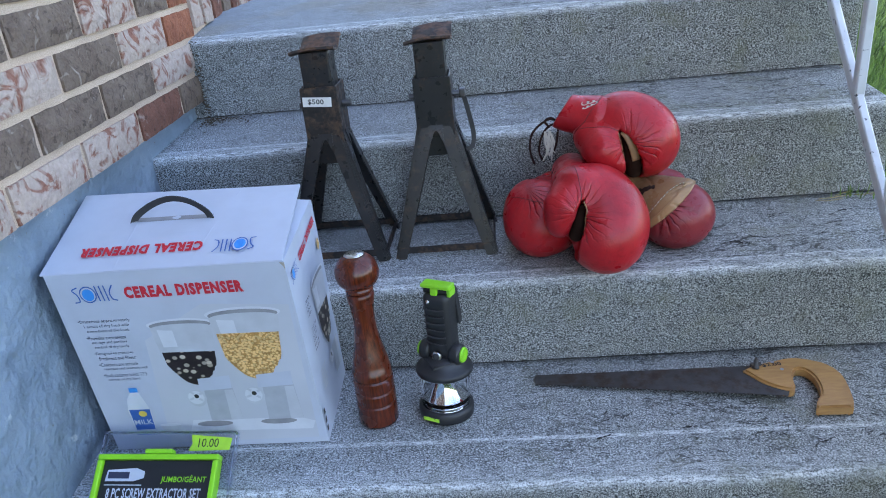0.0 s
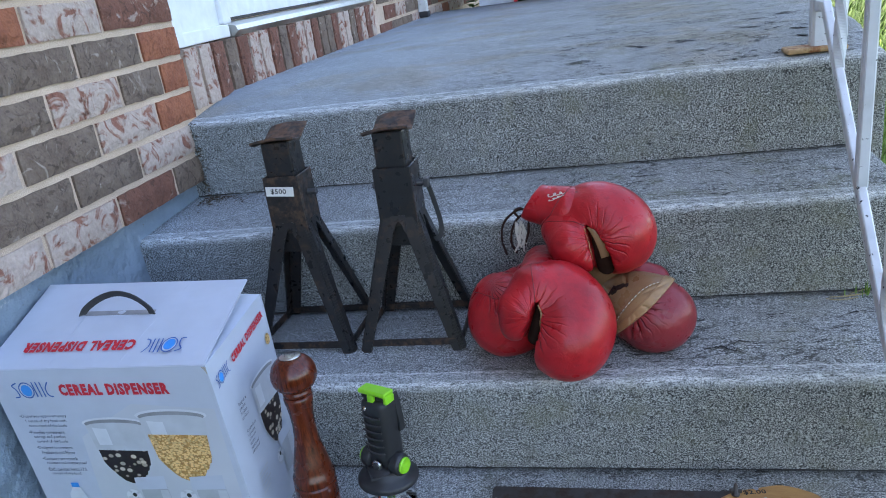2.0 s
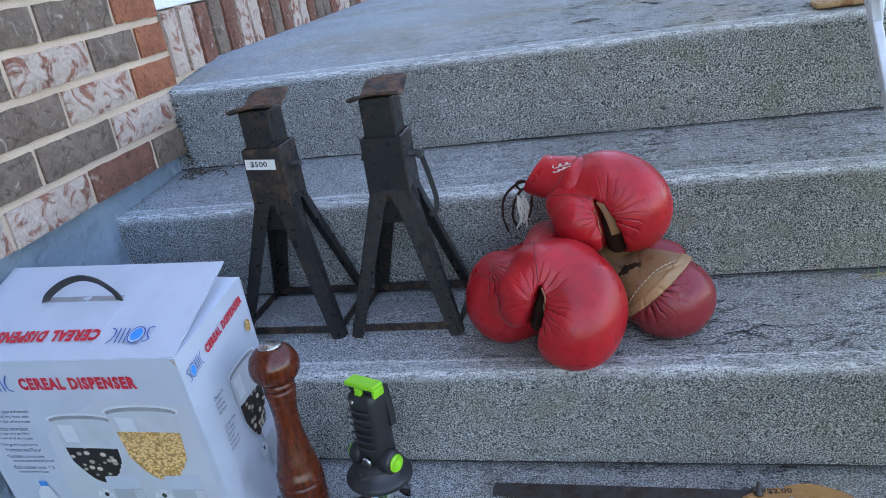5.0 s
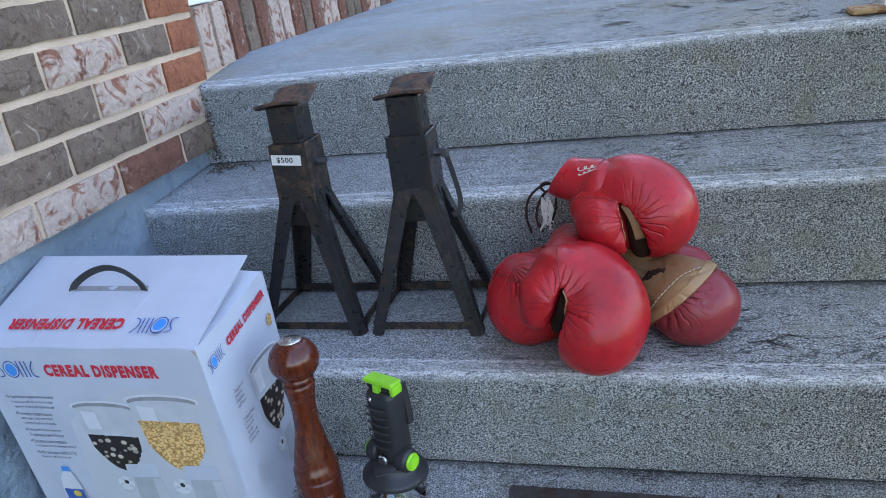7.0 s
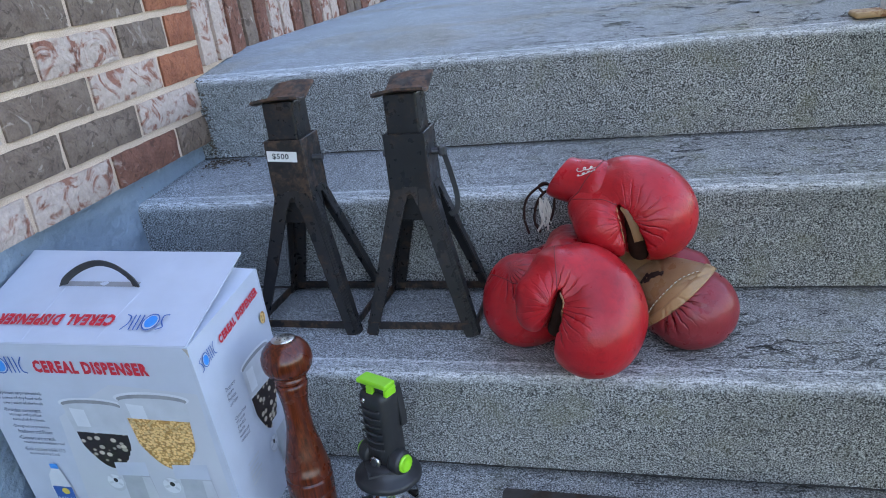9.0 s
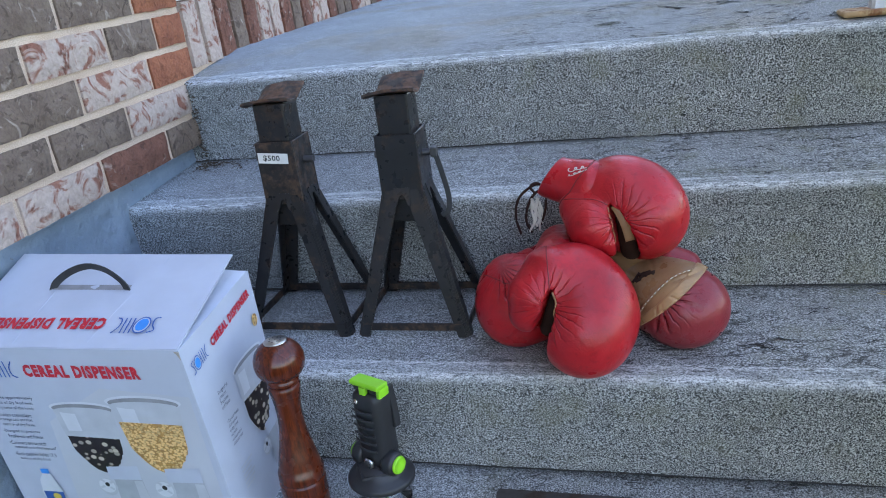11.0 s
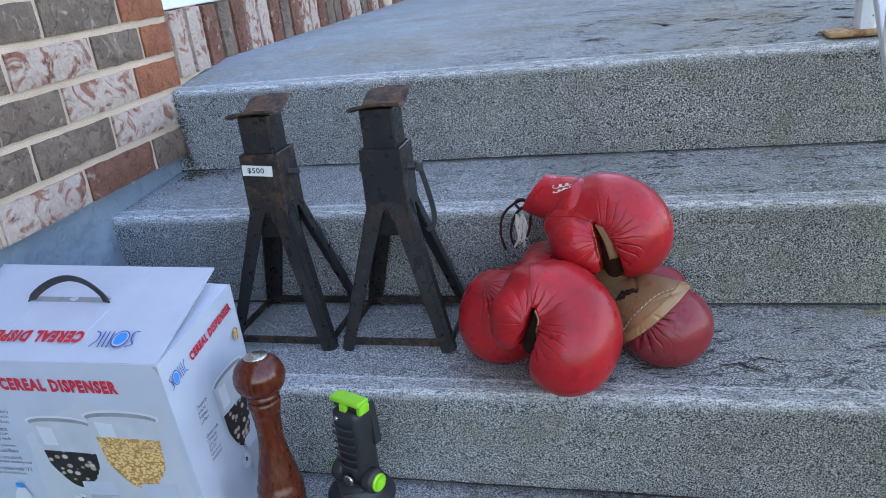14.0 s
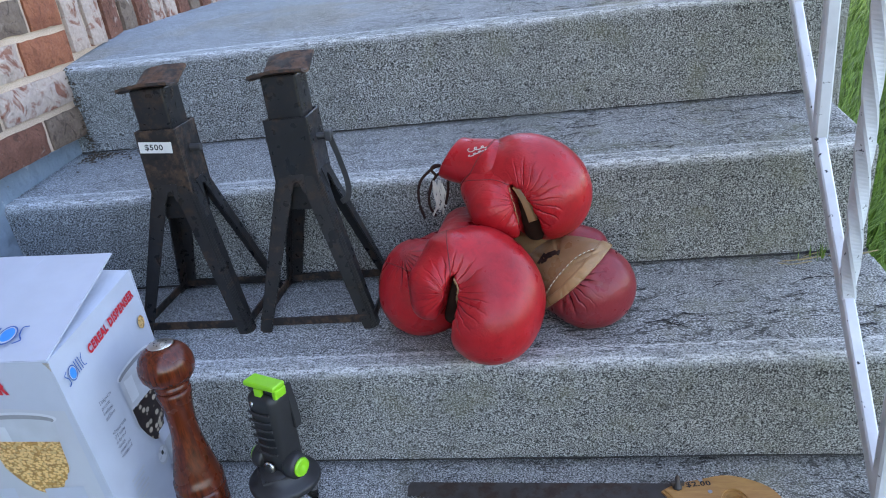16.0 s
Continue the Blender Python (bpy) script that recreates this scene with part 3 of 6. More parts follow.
# ---- ground ----
bm = bmesh.new()
n = 60
grid = []
for i in range(n + 1):
    row = []
    for j in range(n + 1):
        x, y = -60 + 120 * (i / n), -60 + 120 * (j / n)
        row.append(bm.verts.new((x, y, 0.0 + 0.02 * noise.noise(Vector((x * 0.3, y * 0.3, 0))))))
    grid.append(row)
for i in range(n):
    for j in range(n):
        bm.faces.new((grid[i][j], grid[i + 1][j], grid[i + 1][j + 1], grid[i][j + 1]))
tagged(finish("ground", bm, M_SOIL, smooth=True), "rough lawn ground that runs out from the steps", "ground", kind="structure")


def blades(name, spots, material, label, category, h=(0.05, 0.12), w=0.004):
    co, fa = [], []
    for x, y, z in spots:
        a, ln = random.uniform(0, 6.283), random.uniform(*h)
        lean = random.uniform(0.2, 0.9) * ln
        dx, dy = abs(math.cos(a)), math.sin(a)
        ww = w * random.uniform(0.6, 1.4)
        px, py = -dy * ww, dx * ww
        b = len(co)
        co += [(x - px, y - py, z), (x + px, y + py, z), (x + dx * lean * 0.4 + px * 0.8, y + dy * lean * 0.4 + py * 0.8, z + ln * 0.6), (x + dx * lean * 0.4 - px * 0.8, y + dy * lean * 0.4 - py * 0.8, z + ln * 0.6), (x + dx * lean, y + dy * lean, z + ln * 0.92)]
        fa += [(b, b + 1, b + 2, b + 3), (b + 3, b + 2, b + 4)]
    me = bpy.data.meshes.new(name)
    me.from_pydata(co, [], fa)
    me.materials.append(material)
    return tagged(new(name, me), label, category, kind="stuff")


spots = []
for _ in range(95000):
    y = random.uniform(-1.2, 6.0)
    spots.append((SIDE + 0.02 + 0.14 * max(0.0, y - 0.6) + 3.2 * random.random() ** 1.5, y, -0.01))
for _ in range(8000):
    spots.append((random.uniform(0.3, 5), random.uniform(3.5, 7.5), -0.01))
blades("lawn", spots, M_GRASS, "green unmown lawn grass beside the concrete steps", "grass", (0.04, 0.10), 0.0032)
spots = [(SIDE + 0.03 + 0.14 * max(0.0, y - 0.6) + abs(random.gauss(0, 0.12)), y, -0.01) for y in [random.uniform(-0.5, 3.4) for _ in range(9000)]]
blades("tall_grass", spots, M_GRASS, "taller green weeds growing against the side of the steps", "weeds", (0.08, 0.30), 0.0028)


spots = [(random.uniform(3.0, 10.0), random.uniform(-2.0, 12.0), -0.01) for _ in range(40000)]
blades("far_lawn", spots, M_FAR_GRASS_DIMMED, "lawn grass farther from the house, darkened against the strong sun", "grass", (0.05, 0.14), 0.007)


def leafy(name, count, area, height, size, material, label, category):
    """Many small pointed leaves scattered through a low volume."""
    co, fa = [], []
    for _ in range(count):
        x, y = random.uniform(*area[0]), random.uniform(*area[1])
        z = height * random.random() ** 0.7
        a, tip, ln = random.uniform(0, 6.283), random.uniform(-0.4, 0.7), size * random.uniform(0.6, 1.4)
        d = Vector((math.cos(a), math.sin(a), tip)).normalized()
        s = d.cross(Vector((0, 0, 1))).normalized() * ln * 0.28
        b = len(co)
        p = Vector((x, y, z))
        co += [tuple(p), tuple(p + d * ln * 0.5 + s + Vector((0, 0, ln * 0.1))), tuple(p + d * ln), tuple(p + d * ln * 0.5 - s + Vector((0, 0, ln * 0.1)))]
        fa += [(b, b + 1, b + 2), (b, b + 2, b + 3)]
    me = bpy.data.meshes.new(name)
    me.from_pydata(co, [], fa)
    me.materials.append(material)
    return tagged(new(name, me), label, category, kind="stuff")


leafy("leafy_weeds", 12000, ((SIDE + 0.06, SIDE + 0.75), (-0.3, 0.9)), 0.14, 0.017, M_GRASS, "small leafy green weeds along the side of the steps", "weeds")

# ---- the house wall ----
wall_west = thing("wall_west", "tumbled brick house wall with whitewashed, brown and orange bricks", "wall", kind="structure")
DOOR0, DOOR1 = 0.552, 2.20
PITCH, BED, LEN = 0.0718, 0.0135, 0.2085
BASE = 0.757
# the wall is carried up and along out of view to shade the steps
mortar = cuboid((-0.24, -6, BASE - 0.001), (-0.006, DOOR0, 4.6))
cuboid((-0.24, DOOR1, BASE - 0.001), (-0.006, 6, 4.6), bm=mortar)
cuboid((-0.24, DOOR0, BASE - 0.001), (-0.006, DOOR1, 1.02), bm=mortar)
cuboid((-0.24, DOOR0, 3.15), (-0.006, DOOR1, 4.6), bm=mortar)
part("mortar", mortar, M_MORTAR, wall_west)
bm = bmesh.new()
n = 90
cols = []
for i in range(n + 1):
    y = -6 + 12 * i / n
    cols.append([bm.verts.new((-0.031 + 0.005 * noise.noise(Vector((y * 3, z * 6, 1))), y, z)) for z in (-0.1, 0.1, 0.3, 0.45, 0.6, 0.7, BASE - 0.0015)])
for a, b in zip(cols, cols[1:]):
    for k in range(6):
        bm.faces.new((a[k], b[k], b[k + 1], a[k + 1]))
ex = bmesh.ops.extrude_face_region(bm, geom=bm.faces[:])
for v in ex["geom"]:
    if isinstance(v, bmesh.types.BMVert):
        v.co.x = -0.24
bmesh.ops.recalc_face_normals(bm, faces=bm.faces)
tagged(finish("foundation", bm, M_FOUND, smooth=False), "pale blue painted foundation with flaking patches under the bricks", "foundation", kind="structure")


def brick_mesh(ly, lz, depth, seed, ny=9, nz=3):
    """One rough-faced brick: face toward +x, corner at the origin."""
    co, fa = [], []
    for j in range(nz + 1):
        for i in range(ny + 1):
            e = 1.0 if 0 < i < ny and 0 < j < nz else -0.9
            h = noise.noise(Vector((i * 1.7 + seed * 3.1, j * 2.3, seed * 1.3)))
            jit = 0.0020 * noise.noise(Vector((i * 3.3, j * 5.1, seed * 2.2 + 9)))
            co.append((0.0022 * h + 0.0016 * e, ly * i / ny + jit, lz * j / nz + jit))
    w = ny + 1
    for j in range(nz):
        for i in range(ny):
            fa.append((j * w + i, j * w + i + 1, (j + 1) * w + i + 1, (j + 1) * w + i))
    ring = [i for i in range(w)] + [j * w + ny for j in range(1, nz + 1)] + [nz * w + i for i in range(ny - 1, -1, -1)] + [j * w for j in range(nz - 1, 0, -1)]
    b = len(co)
    co += [(-depth, co[k][1], co[k][2]) for k in ring]
    for k in range(len(ring)):
        q = (k + 1) % len(ring)
        fa.append((ring[k], b + k, b + q, ring[q]))
    me = bpy.data.meshes.new("brick")
    me.from_pydata(co, [], fa)
    me.update()
    return me


BRICK_SHAPES = {}


def lay_brick(y0, y1, z0, z1, look_key, seed, x=0.0):
    key = (round(y1 - y0, 3), round(z1 - z0, 3), seed % 4, look_key)
    if key not in BRICK_SHAPES:
        tall = (z1 - z0) > (y1 - y0)
        me = brick_mesh(y1 - y0, z1 - z0, 0.06, seed % 4 + 5 * len(look_key), 3 if tall else 9, 8 if tall else 3)
        me.materials.append(M_BRICK[look_key])
        BRICK_SHAPES[key] = me
    ob = new("brick", BRICK_SHAPES[key])
    ob.location = (x, y0, z0)
    ob.parent = wall_west
    return ob


# kinds of the bricks nearest the steps, course by course from the bottom, read toward the door
KINDS = ["dwbwwwdb", "wwdwbbbw", "owbbwbwo", "wbdbbwbo", "bowdbbbo", "wbobwowd", "obwbdowb", "bwobwdbo"]
rng = random.Random(5)
far_bricks = []
for c in range(52):
    z0 = BASE + c * PITCH
    z1 = z0 + PITCH - BED
    first = 0.191 + (0.0 if c % 2 == 0 else 0.106)
    end = 0.522 if c < 2 else DOOR0 - 0.006
    k0 = int(math.floor((-5.8 - first) / LEN))
    joints = [first + k * LEN for k in range(k0, 3) if first + k * LEN < end - 0.05]
    if c == 3:
        joints.append(0.449)
    joints.append(end + 0.0095)
    for i, (a, b) in enumerate(zip(joints, joints[1:])):
        back = len(joints) - 2 - i
        near = a > -1.0 and c < 8
        if near:
            row = KINDS[c]
            lay_brick(a + 0.006, b - 0.006, z0, z1, row[(len(row) - 1 - back) % len(row)] if back < len(row) else rng.choice("bwod"), rng.randrange(9))
        elif c < 8 or a > -3:
            far_bricks.append((a + 0.005, b - 0.005, z0, z1))
    if c >= 0:
        y = DOOR1 + 0.02 + (0.1 if c % 2 else 0.0)
        if z1 < 0.9:
            continue
        while y < 5.6:
            if c < 6:
                lay_brick(y + 0.005, y + LEN - 0.005, z0, z1, rng.choice("bwodbw"), rng.randrange(9))
            else:
                far_bricks.append((y + 0.005, y + LEN - 0.005, z0, z1))
            y += LEN
# the course on edge under the door
y, i = DOOR0 + 0.003, 0
while y + 0.06 < DOOR1 + 0.01:
    lay_brick(y + 0.003, y + 0.0605 - rng.uniform(0, 0.004), 0.914, 1.050 + rng.uniform(-0.002, 0.002), "wwdbdwwdbdwwdbbdwwbdwd"[i % 22], rng.randrange(9), 0.004)
    y, i = y + 0.0695, i + 1
for key, share in (("b", 0.4), ("w", 0.3), ("o", 0.15), ("d", 0.15)):
    take = [f for f in far_bricks if rng.random() < share] if key != "d" else far_bricks
    far_bricks = [f for f in far_bricks if f not in set(take)]
    co, fa = [], []
    for a, b, z0, z1 in take:
        n0 = len(co)
        co += [(0.0, a, z0), (0.0, b, z0), (0.0, b, z1), (0.0, a, z1), (-0.02, a, z0), (-0.02, b, z0), (-0.02, b, z1), (-0.02, a, z1)]
        fa += [(n0, n0 + 1, n0 + 2, n0 + 3), (n0, n0 + 4, n0 + 5, n0 + 1), (n0 + 1, n0 + 5, n0 + 6, n0 + 2), (n0 + 2, n0 + 6, n0 + 7, n0 + 3), (n0 + 3, n0 + 7, n0 + 4, n0)]
    me = bpy.data.meshes.new("brickwork")
    me.from_pydata(co, [], fa)
    me.materials.append(M_BRICK[key])
    ob = new("brickwork", me)
    ob.parent = wall_west
    tagged(ob, kind="stuff")

# ---- doorway ----
door_1 = thing("door_1", "white painted front door with cracked frame and metal threshold", "door", kind="structure")
jamb = cuboid((-0.2, DOOR0 - 0.004, 1.053), (-0.028, 0.86, 3.15), 0.004)
part("door_frame", jamb, M_DOOR, door_1, "cracked white painted frame")
part("door_frame", cuboid((-0.026, DOOR0 - 0.002, 1.053), (-0.012, 0.60, 3.1), 0.003), M_DOOR, door_1)
part("door_frame", cuboid((-0.026, 0.60, 1.053), (-0.016, 0.84, 1.085), 0.003), M_DOOR, door_1)
part("door_frame", cuboid((-0.03, 0.815, 1.086), (-0.014, 0.857, 3.1), 0.003), M_DOOR, door_1)
part("threshold", sweep([(-0.05, 0.865, 1.062), (-0.05, DOOR1 - 0.02, 1.062)], [(-0.045, -0.012), (0.03, -0.012), (0.045, 0.004), (0.04, 0.016), (0.0, 0.024), (-0.045, 0.026)]), M_ALU, door_1, "dull metal threshold")
part("door_leaf", cuboid((-0.12, 0.872, 1.092), (-0.07, DOOR1 - 0.03, 3.12), 0.004), M_DOOR, door_1)
part("weather_strip", cuboid((-0.069, 0.872, 1.09), (-0.062, DOOR1 - 0.03, 1.098)), M_GASKET, door_1)
part("weather_strip", cuboid((-0.069, 0.872, 1.098), (-0.062, 0.879, 3.1)), M_GASKET, door_1)
part("door_frame", cuboid((-0.2, DOOR1 - 0.028, 1.053), (-0.02, DOOR1 + 0.0, 3.15), 0.003), M_DOOR, door_1)
# roof and end walls out of view, added to hold the sun off
roof = thing("unseen_roof", "unseen roof added above the brick wall to block the sun", "roof", kind="structure")
part("unseen_eaves", cuboid((-6, -6.2, 4.6), (0.35, 6.2, 4.75)), M_DOOR, roof)
part("unseen_side_wall", cuboid((-6, -6, 0), (-0.245, -5.8, 4.6)), M_MORTAR, roof)
part("unseen_side_wall", cuboid((-6, 5.8, 0), (-0.245, 6, 4.6)), M_MORTAR, roof)

# far end of the landing
pipe = thing("downpipe", "white metal downpipe with a dark foot on the brick wall", "downpipe")
part("pipe", sweep([(0.022, 3.02, 0.955), (0.022, 3.02, 4.5)], oblong(0.05, 0.04)), M_PAINT, pipe)
part("shoe", cuboid((0.002, 2.99, 0.926), (0.05, 3.06, 0.957), 0.006), M_RUBBER2, pipe)
board = thing("white_board", "white board standing at the far end of the landing", "board")
part("panel", cuboid((0.27, 3.40, 0.926), (0.49, 3.412, 1.5), 0.002), M_CARD, board)
part("stiffener", cuboid((0.47, 3.385, 0.926), (0.49, 3.399, 1.48), 0.002), M_INK_RED, board, "red edge strip")


# ---- cereal dispenser box ----
carton = thing("carton", "white cardboard cereal dispenser box with strap handle and raised lid", "box")
BX0, BX1, BY0, BY1, BZ0 = -0.006, 0.3590, -0.2080, -0.006, 0.331
ZF, ZB = 0.6715, 0.6870
FOOT_Y, FOOT_X, FOOT_X0 = -0.189, 0.366, 0.003
T = 0.0022


def sheet(corners, thick, bm=None, div=6, sag=0.0):
    """A thin card panel through four corners, with thickness along its normal."""
    bm = bm or bmesh.new()
    a, b, c, d = [Vector(p) for p in corners]
    nrm = (b - a).cross(d - a).normalized()
    top, bot = [], []
    for j in range(div + 1):
        for i in range(div + 1):
            u, v = i / div, j / div
            p = (a * (1 - u) + b * u) * (1 - v) + (d * (1 - u) + c * u) * v
            p = p + nrm * (sag * 16 * u * (1 - u) * v * (1 - v) + 0.0006 * noise.noise(p * 25))
            top.append(bm.verts.new(p))
            bot.append(bm.verts.new(p - nrm * thick))
    w = div + 1
    for j in range(div):
        for i in range(div):
            q = [j * w + i, j * w + i + 1, (j + 1) * w + i + 1, (j + 1) * w + i]
            bm.faces.new([top[k] for k in q])
            bm.faces.new([bot[k] for k in reversed(q)])
    ring = list(range(w)) + [j * w + div for j in range(1, w)] + [div * w + i for i in range(div - 1, -1, -1)] + [j * w for j in range(div - 1, 0, -1)]
    for k in range(len(ring)):
        p, q = ring[k], ring[(k + 1) % len(ring)]
        bm.faces.new((top[q], top[p], bot[p], bot[q]))
    return bm


part("front_panel", sheet([(FOOT_X0, FOOT_Y, BZ0), (FOOT_X, FOOT_Y, BZ0), (BX1, BY0, ZF), (BX0, BY0, ZF)], T, div=8, sag=0.0), M_CARD, carton)
part("side_panel", sheet([(FOOT_X, FOOT_Y + 0.001, BZ0), (FOOT_X - 0.004, BY1, BZ0), (BX1 - 0.003, BY1, ZB), (BX1, BY0 + 0.001, ZF)], T, div=8), M_CARD, carton)
part("side_panel", sheet([(FOOT_X0, BY1, BZ0), (FOOT_X0, FOOT_Y + 0.001, BZ0), (BX0, BY0 + 0.001, ZF), (BX0, BY1, ZB)], T), M_CARD, carton)
part("back_panel", sheet([(FOOT_X - 0.004, BY1, BZ0), (FOOT_X0, BY1, BZ0), (BX0, BY1, ZB), (BX1 - 0.002, BY1, ZB)], T), M_CARD, carton)
part("bottom_panel", sheet([(FOOT_X0, FOOT_Y, BZ0 + 0.004), (FOOT_X, FOOT_Y, BZ0 + 0.004), (FOOT_X - 0.004, BY1, BZ0 + 0.004), (FOOT_X0, BY1, BZ0 + 0.004)], T), M_CARD, carton)
# the lid rises toward the back; its free corner stands proud of the side
LX = [(BX0 - 0.006, BY0 + 0.001, ZF + 0.001), (BX1 - 0.002, BY0 + 0.001, ZF + 0.001), (0.348, -0.021, 0.7205), (BX0 - 0.016, -0.014, 0.726)]
lid = sheet(LX, T, div=10, sag=0.004)
part("lid", lid, M_CARD, carton)
part("dust_flap", sheet([(BX1 - 0.001, BY0 + 0.01, ZF), (BX1 - 0.003, BY1 - 0.004, ZB + 0.001), (0.312, BY1 - 0.02, 0.700), (0.310, BY0 + 0.045, 0.676)], 0.0012), M_CARD, carton)
part("lid_edge", sheet([(BX0, -0.011, 0.7195), (0.20, -0.0115, 0.720), (0.20, -0.004, 0.692), (BX0, -0.004, 0.692)], T), M_CARD, carton)
part("torn_corner", sheet([(BX1 - 0.006, BY0 - 0.0012, ZF - 0.001), (BX1 + 0.0012, BY0 - 0.0012, ZF - 0.002), (BX1 + 0.0012, BY0 - 0.0012, ZF - 0.013), (BX1 - 0.001, BY0 - 0.0012, ZF - 0.007)], 0.0012, div=3), M_CARD_EDGE, carton, "torn brown corner")


def lid_at(u, v, out=0.0008):
    a, b, c, d = [Vector(p) for p in LX]
    p = (a * (1 - u) + b * u) * (1 - v) + (d * (1 - u) + c * u) * v
    nrm = (b - a).cross(d - a).normalized()
    return p + nrm * (0.004 * 16 * u * (1 - u) * v * (1 - v) + out)


slot = bmesh.new()
sl = [lid_at(0.29, 0.56, 0.0007), lid_at(0.655, 0.56, 0.0007), lid_at(0.655, 0.615, 0.0007), lid_at(0.29, 0.615, 0.0007)]
slot.faces.new([slot.verts.new(p) for p in sl])
part("handle_slot", slot, M_INK_MID, carton, "dark handle slot")
hp = [lid_at(0.30, 0.56, -0.004), lid_at(0.325, 0.60, 0.008), lid_at(0.40, 0.64, 0.022), lid_at(0.48, 0.66, 0.028), lid_at(0.56, 0.64, 0.024), lid_at(0.63, 0.59, 0.011), lid_at(0.65, 0.56, -0.004)]
part("strap_handle", sweep(spline(hp, 8), oblong(0.0105, 0.002), up=(0, 1, 0.3)), M_RUBBER2, carton, "black plastic strap handle")
for u in (0.33, 0.62):
    cr = [lid_at(u + 0.03 * s - 0.02, s, 0.0004) for s in (0.02, 0.3, 0.55)] if u < 0.5 else [lid_at(u + 0.12 * s, s, 0.0004) for s in (0.05, 0.4, 0.95)]
    part("crease", sweep(cr, ngon(0.00035, 6)), M_CARD, carton)


class Face:
    """A printed face of the carton: u along, v up, in metres from its lower left corner."""
    def __init__(self, origin, xd, yd):
        self.m = basis(origin, xd, yd)
        self.k = 0

    def at(self, u, v, lift=None):
        self.k += 1
        return self.m @ Matrix.Translation((u, v, 0.0009 + 0.00004 * self.k if lift is None else lift))

    def words(self, name, text, u, v, w, h, mat, bold=0.0):
        lettering(name, text, self.at(u, v), w, h, mat, carton, bold)

    def shape(self, name, outline, mat):
        bm = bmesh.new()
        p = self.at(0, 0)
        vs = [bm.verts.new(p @ Vector((u, v, 0))) for u, v in outline]
        bm.faces.new(vs)
        bmesh.ops.triangulate(bm, faces=bm.faces)
        part(name, bm, mat, carton)

    def ellipse(self, name, u, v, a, b, mat, n=24):
        self.shape(name, [(u + a * math.cos(2 * math.pi * i / n), v + b * math.sin(2 * math.pi * i / n)) for i in range(n)], mat)

    def stroke(self, name, pts, w, mat):
        """A flat pen line."""
        p = [Vector((u, v)) for u, v in pts]
        m = self.at(0, 0)
        bm = bmesh.new()
        prev = None
        for i, q in enumerate(p):
            d = (p[min(i + 1, len(p) - 1)] - p[max(0, i - 1)]).normalized()
            nn = Vector((-d.y, d.x)) * w / 2
            pair = [bm.verts.new(m @ Vector((*(q + nn), 0))), bm.verts.new(m @ Vector((*(q - nn), 0)))]
            if prev:
                bm.faces.new((prev[1], pair[1], pair[0], prev[0]))
            prev = pair
        part(name, bm, mat, carton)

    def mark(self, u, v, w, h):
        """The maker's mark as plain strokes round a blue disc."""
        self.stroke("printed_mark", [tuple(q)[:2] for q in spline([(u + .17 * w, v + .95 * h, 0), (u + .04 * w, v + .78 * h, 0), (u + .12 * w, v + .5 * h, 0), (u + .14 * w, v + .12 * h, 0), (u + .02 * w, v + .05 * h, 0)], 6)], w * 0.03, M_INK_BLUE)
        self.ellipse("printed_mark", u + .37 * w, v + .5 * h, .19 * w, .5 * h, M_INK_BLUE)
        self.ellipse("printed_mark", u + .37 * w, v + .5 * h, .165 * w, .43 * h, M_CARD)
        self.ellipse("printed_mark", u + .37 * w, v + .48 * h, .135 * w, .36 * h, M_INK_SKY)
        for a in (.6, .7, .8):
            self.stroke("printed_mark", [(u + (a - .03) * w, v + 1.0 * h), (u + a * w, v + .08 * h)], w * 0.03, M_INK_BLUE)
        self.stroke("printed_mark", [tuple(q)[:2] for q in spline([(u + .97 * w, v + 1.0 * h, 0), (u + .87 * w, v + .6 * h, 0), (u + .89 * w, v + .2 * h, 0), (u + 1.0 * w, v + .08 * h, 0)], 6)], w * 0.03, M_INK_BLUE)

    def canister(self, u, v, w, h, fill, level):
        """A printed picture of a filled clear canister: rim at v + h, spout at v."""
        def half(s):
            return w / 2 * (0.86 + 0.14 * (s - 0.35) / 0.65 if s > 0.35 else 0.12 + 0.74 * (max(0.0, s) / 0.35) ** 0.6)
        side = [s / 14 for s in range(15)]
        self.shape("printed_canister", [(u - half(s), v + h * s) for s in side] + [(u + half(s), v + h * s) for s in reversed(side)], M_INK_GREY)
        self.shape("printed_canister", [(u - half(s) * .8, v + h * s) for s in side[9:]] + [(u - half(s) * .3, v + h * s) for s in reversed(side[9:])], M_INK_LIGHT)
        sd = [s * level for s in side]
        self.shape("printed_cereal", [(u - half(s) * .95, v + h * s) for s in sd] + [(u + half(s) * .95, v + h * s + h * 0.03 * ((i % 2) - 0.5)) for i, s in enumerate(reversed(sd))], fill)
        self.ellipse("printed_rim", u, v + h, w * .54, w * .105, M_INK_LIGHT)
        self.ellipse("printed_rim", u, v + h * 0.985, w * .5, w * .085, M_INK_MID)
        self.ellipse("printed_rim", u, v + h * 0.955, w * .47, w * .06, M_INK_GREY)

    def stand(self, u, v, w, h):
        self.shape("printed_base", [(u + w * .02, v), (u + w * .98, v), (u + w * .9, v + h * .9), (u + w * .08, v + h * .9)], M_INK_BASE)
        self.shape("printed_base", [(u - w * .05, v + h * .72), (u + w * .9, v + h * .75), (u + w * .92, v + h * 1.05), (u - w * .02, v + h * 1.0)], M_CARD)
        self.shape("printed_base", [(u + w * .62, v), (u + w * .98, v), (u + w * .9, v + h * .72), (u + w * .66, v + h * .72)], M_INK_GREY)
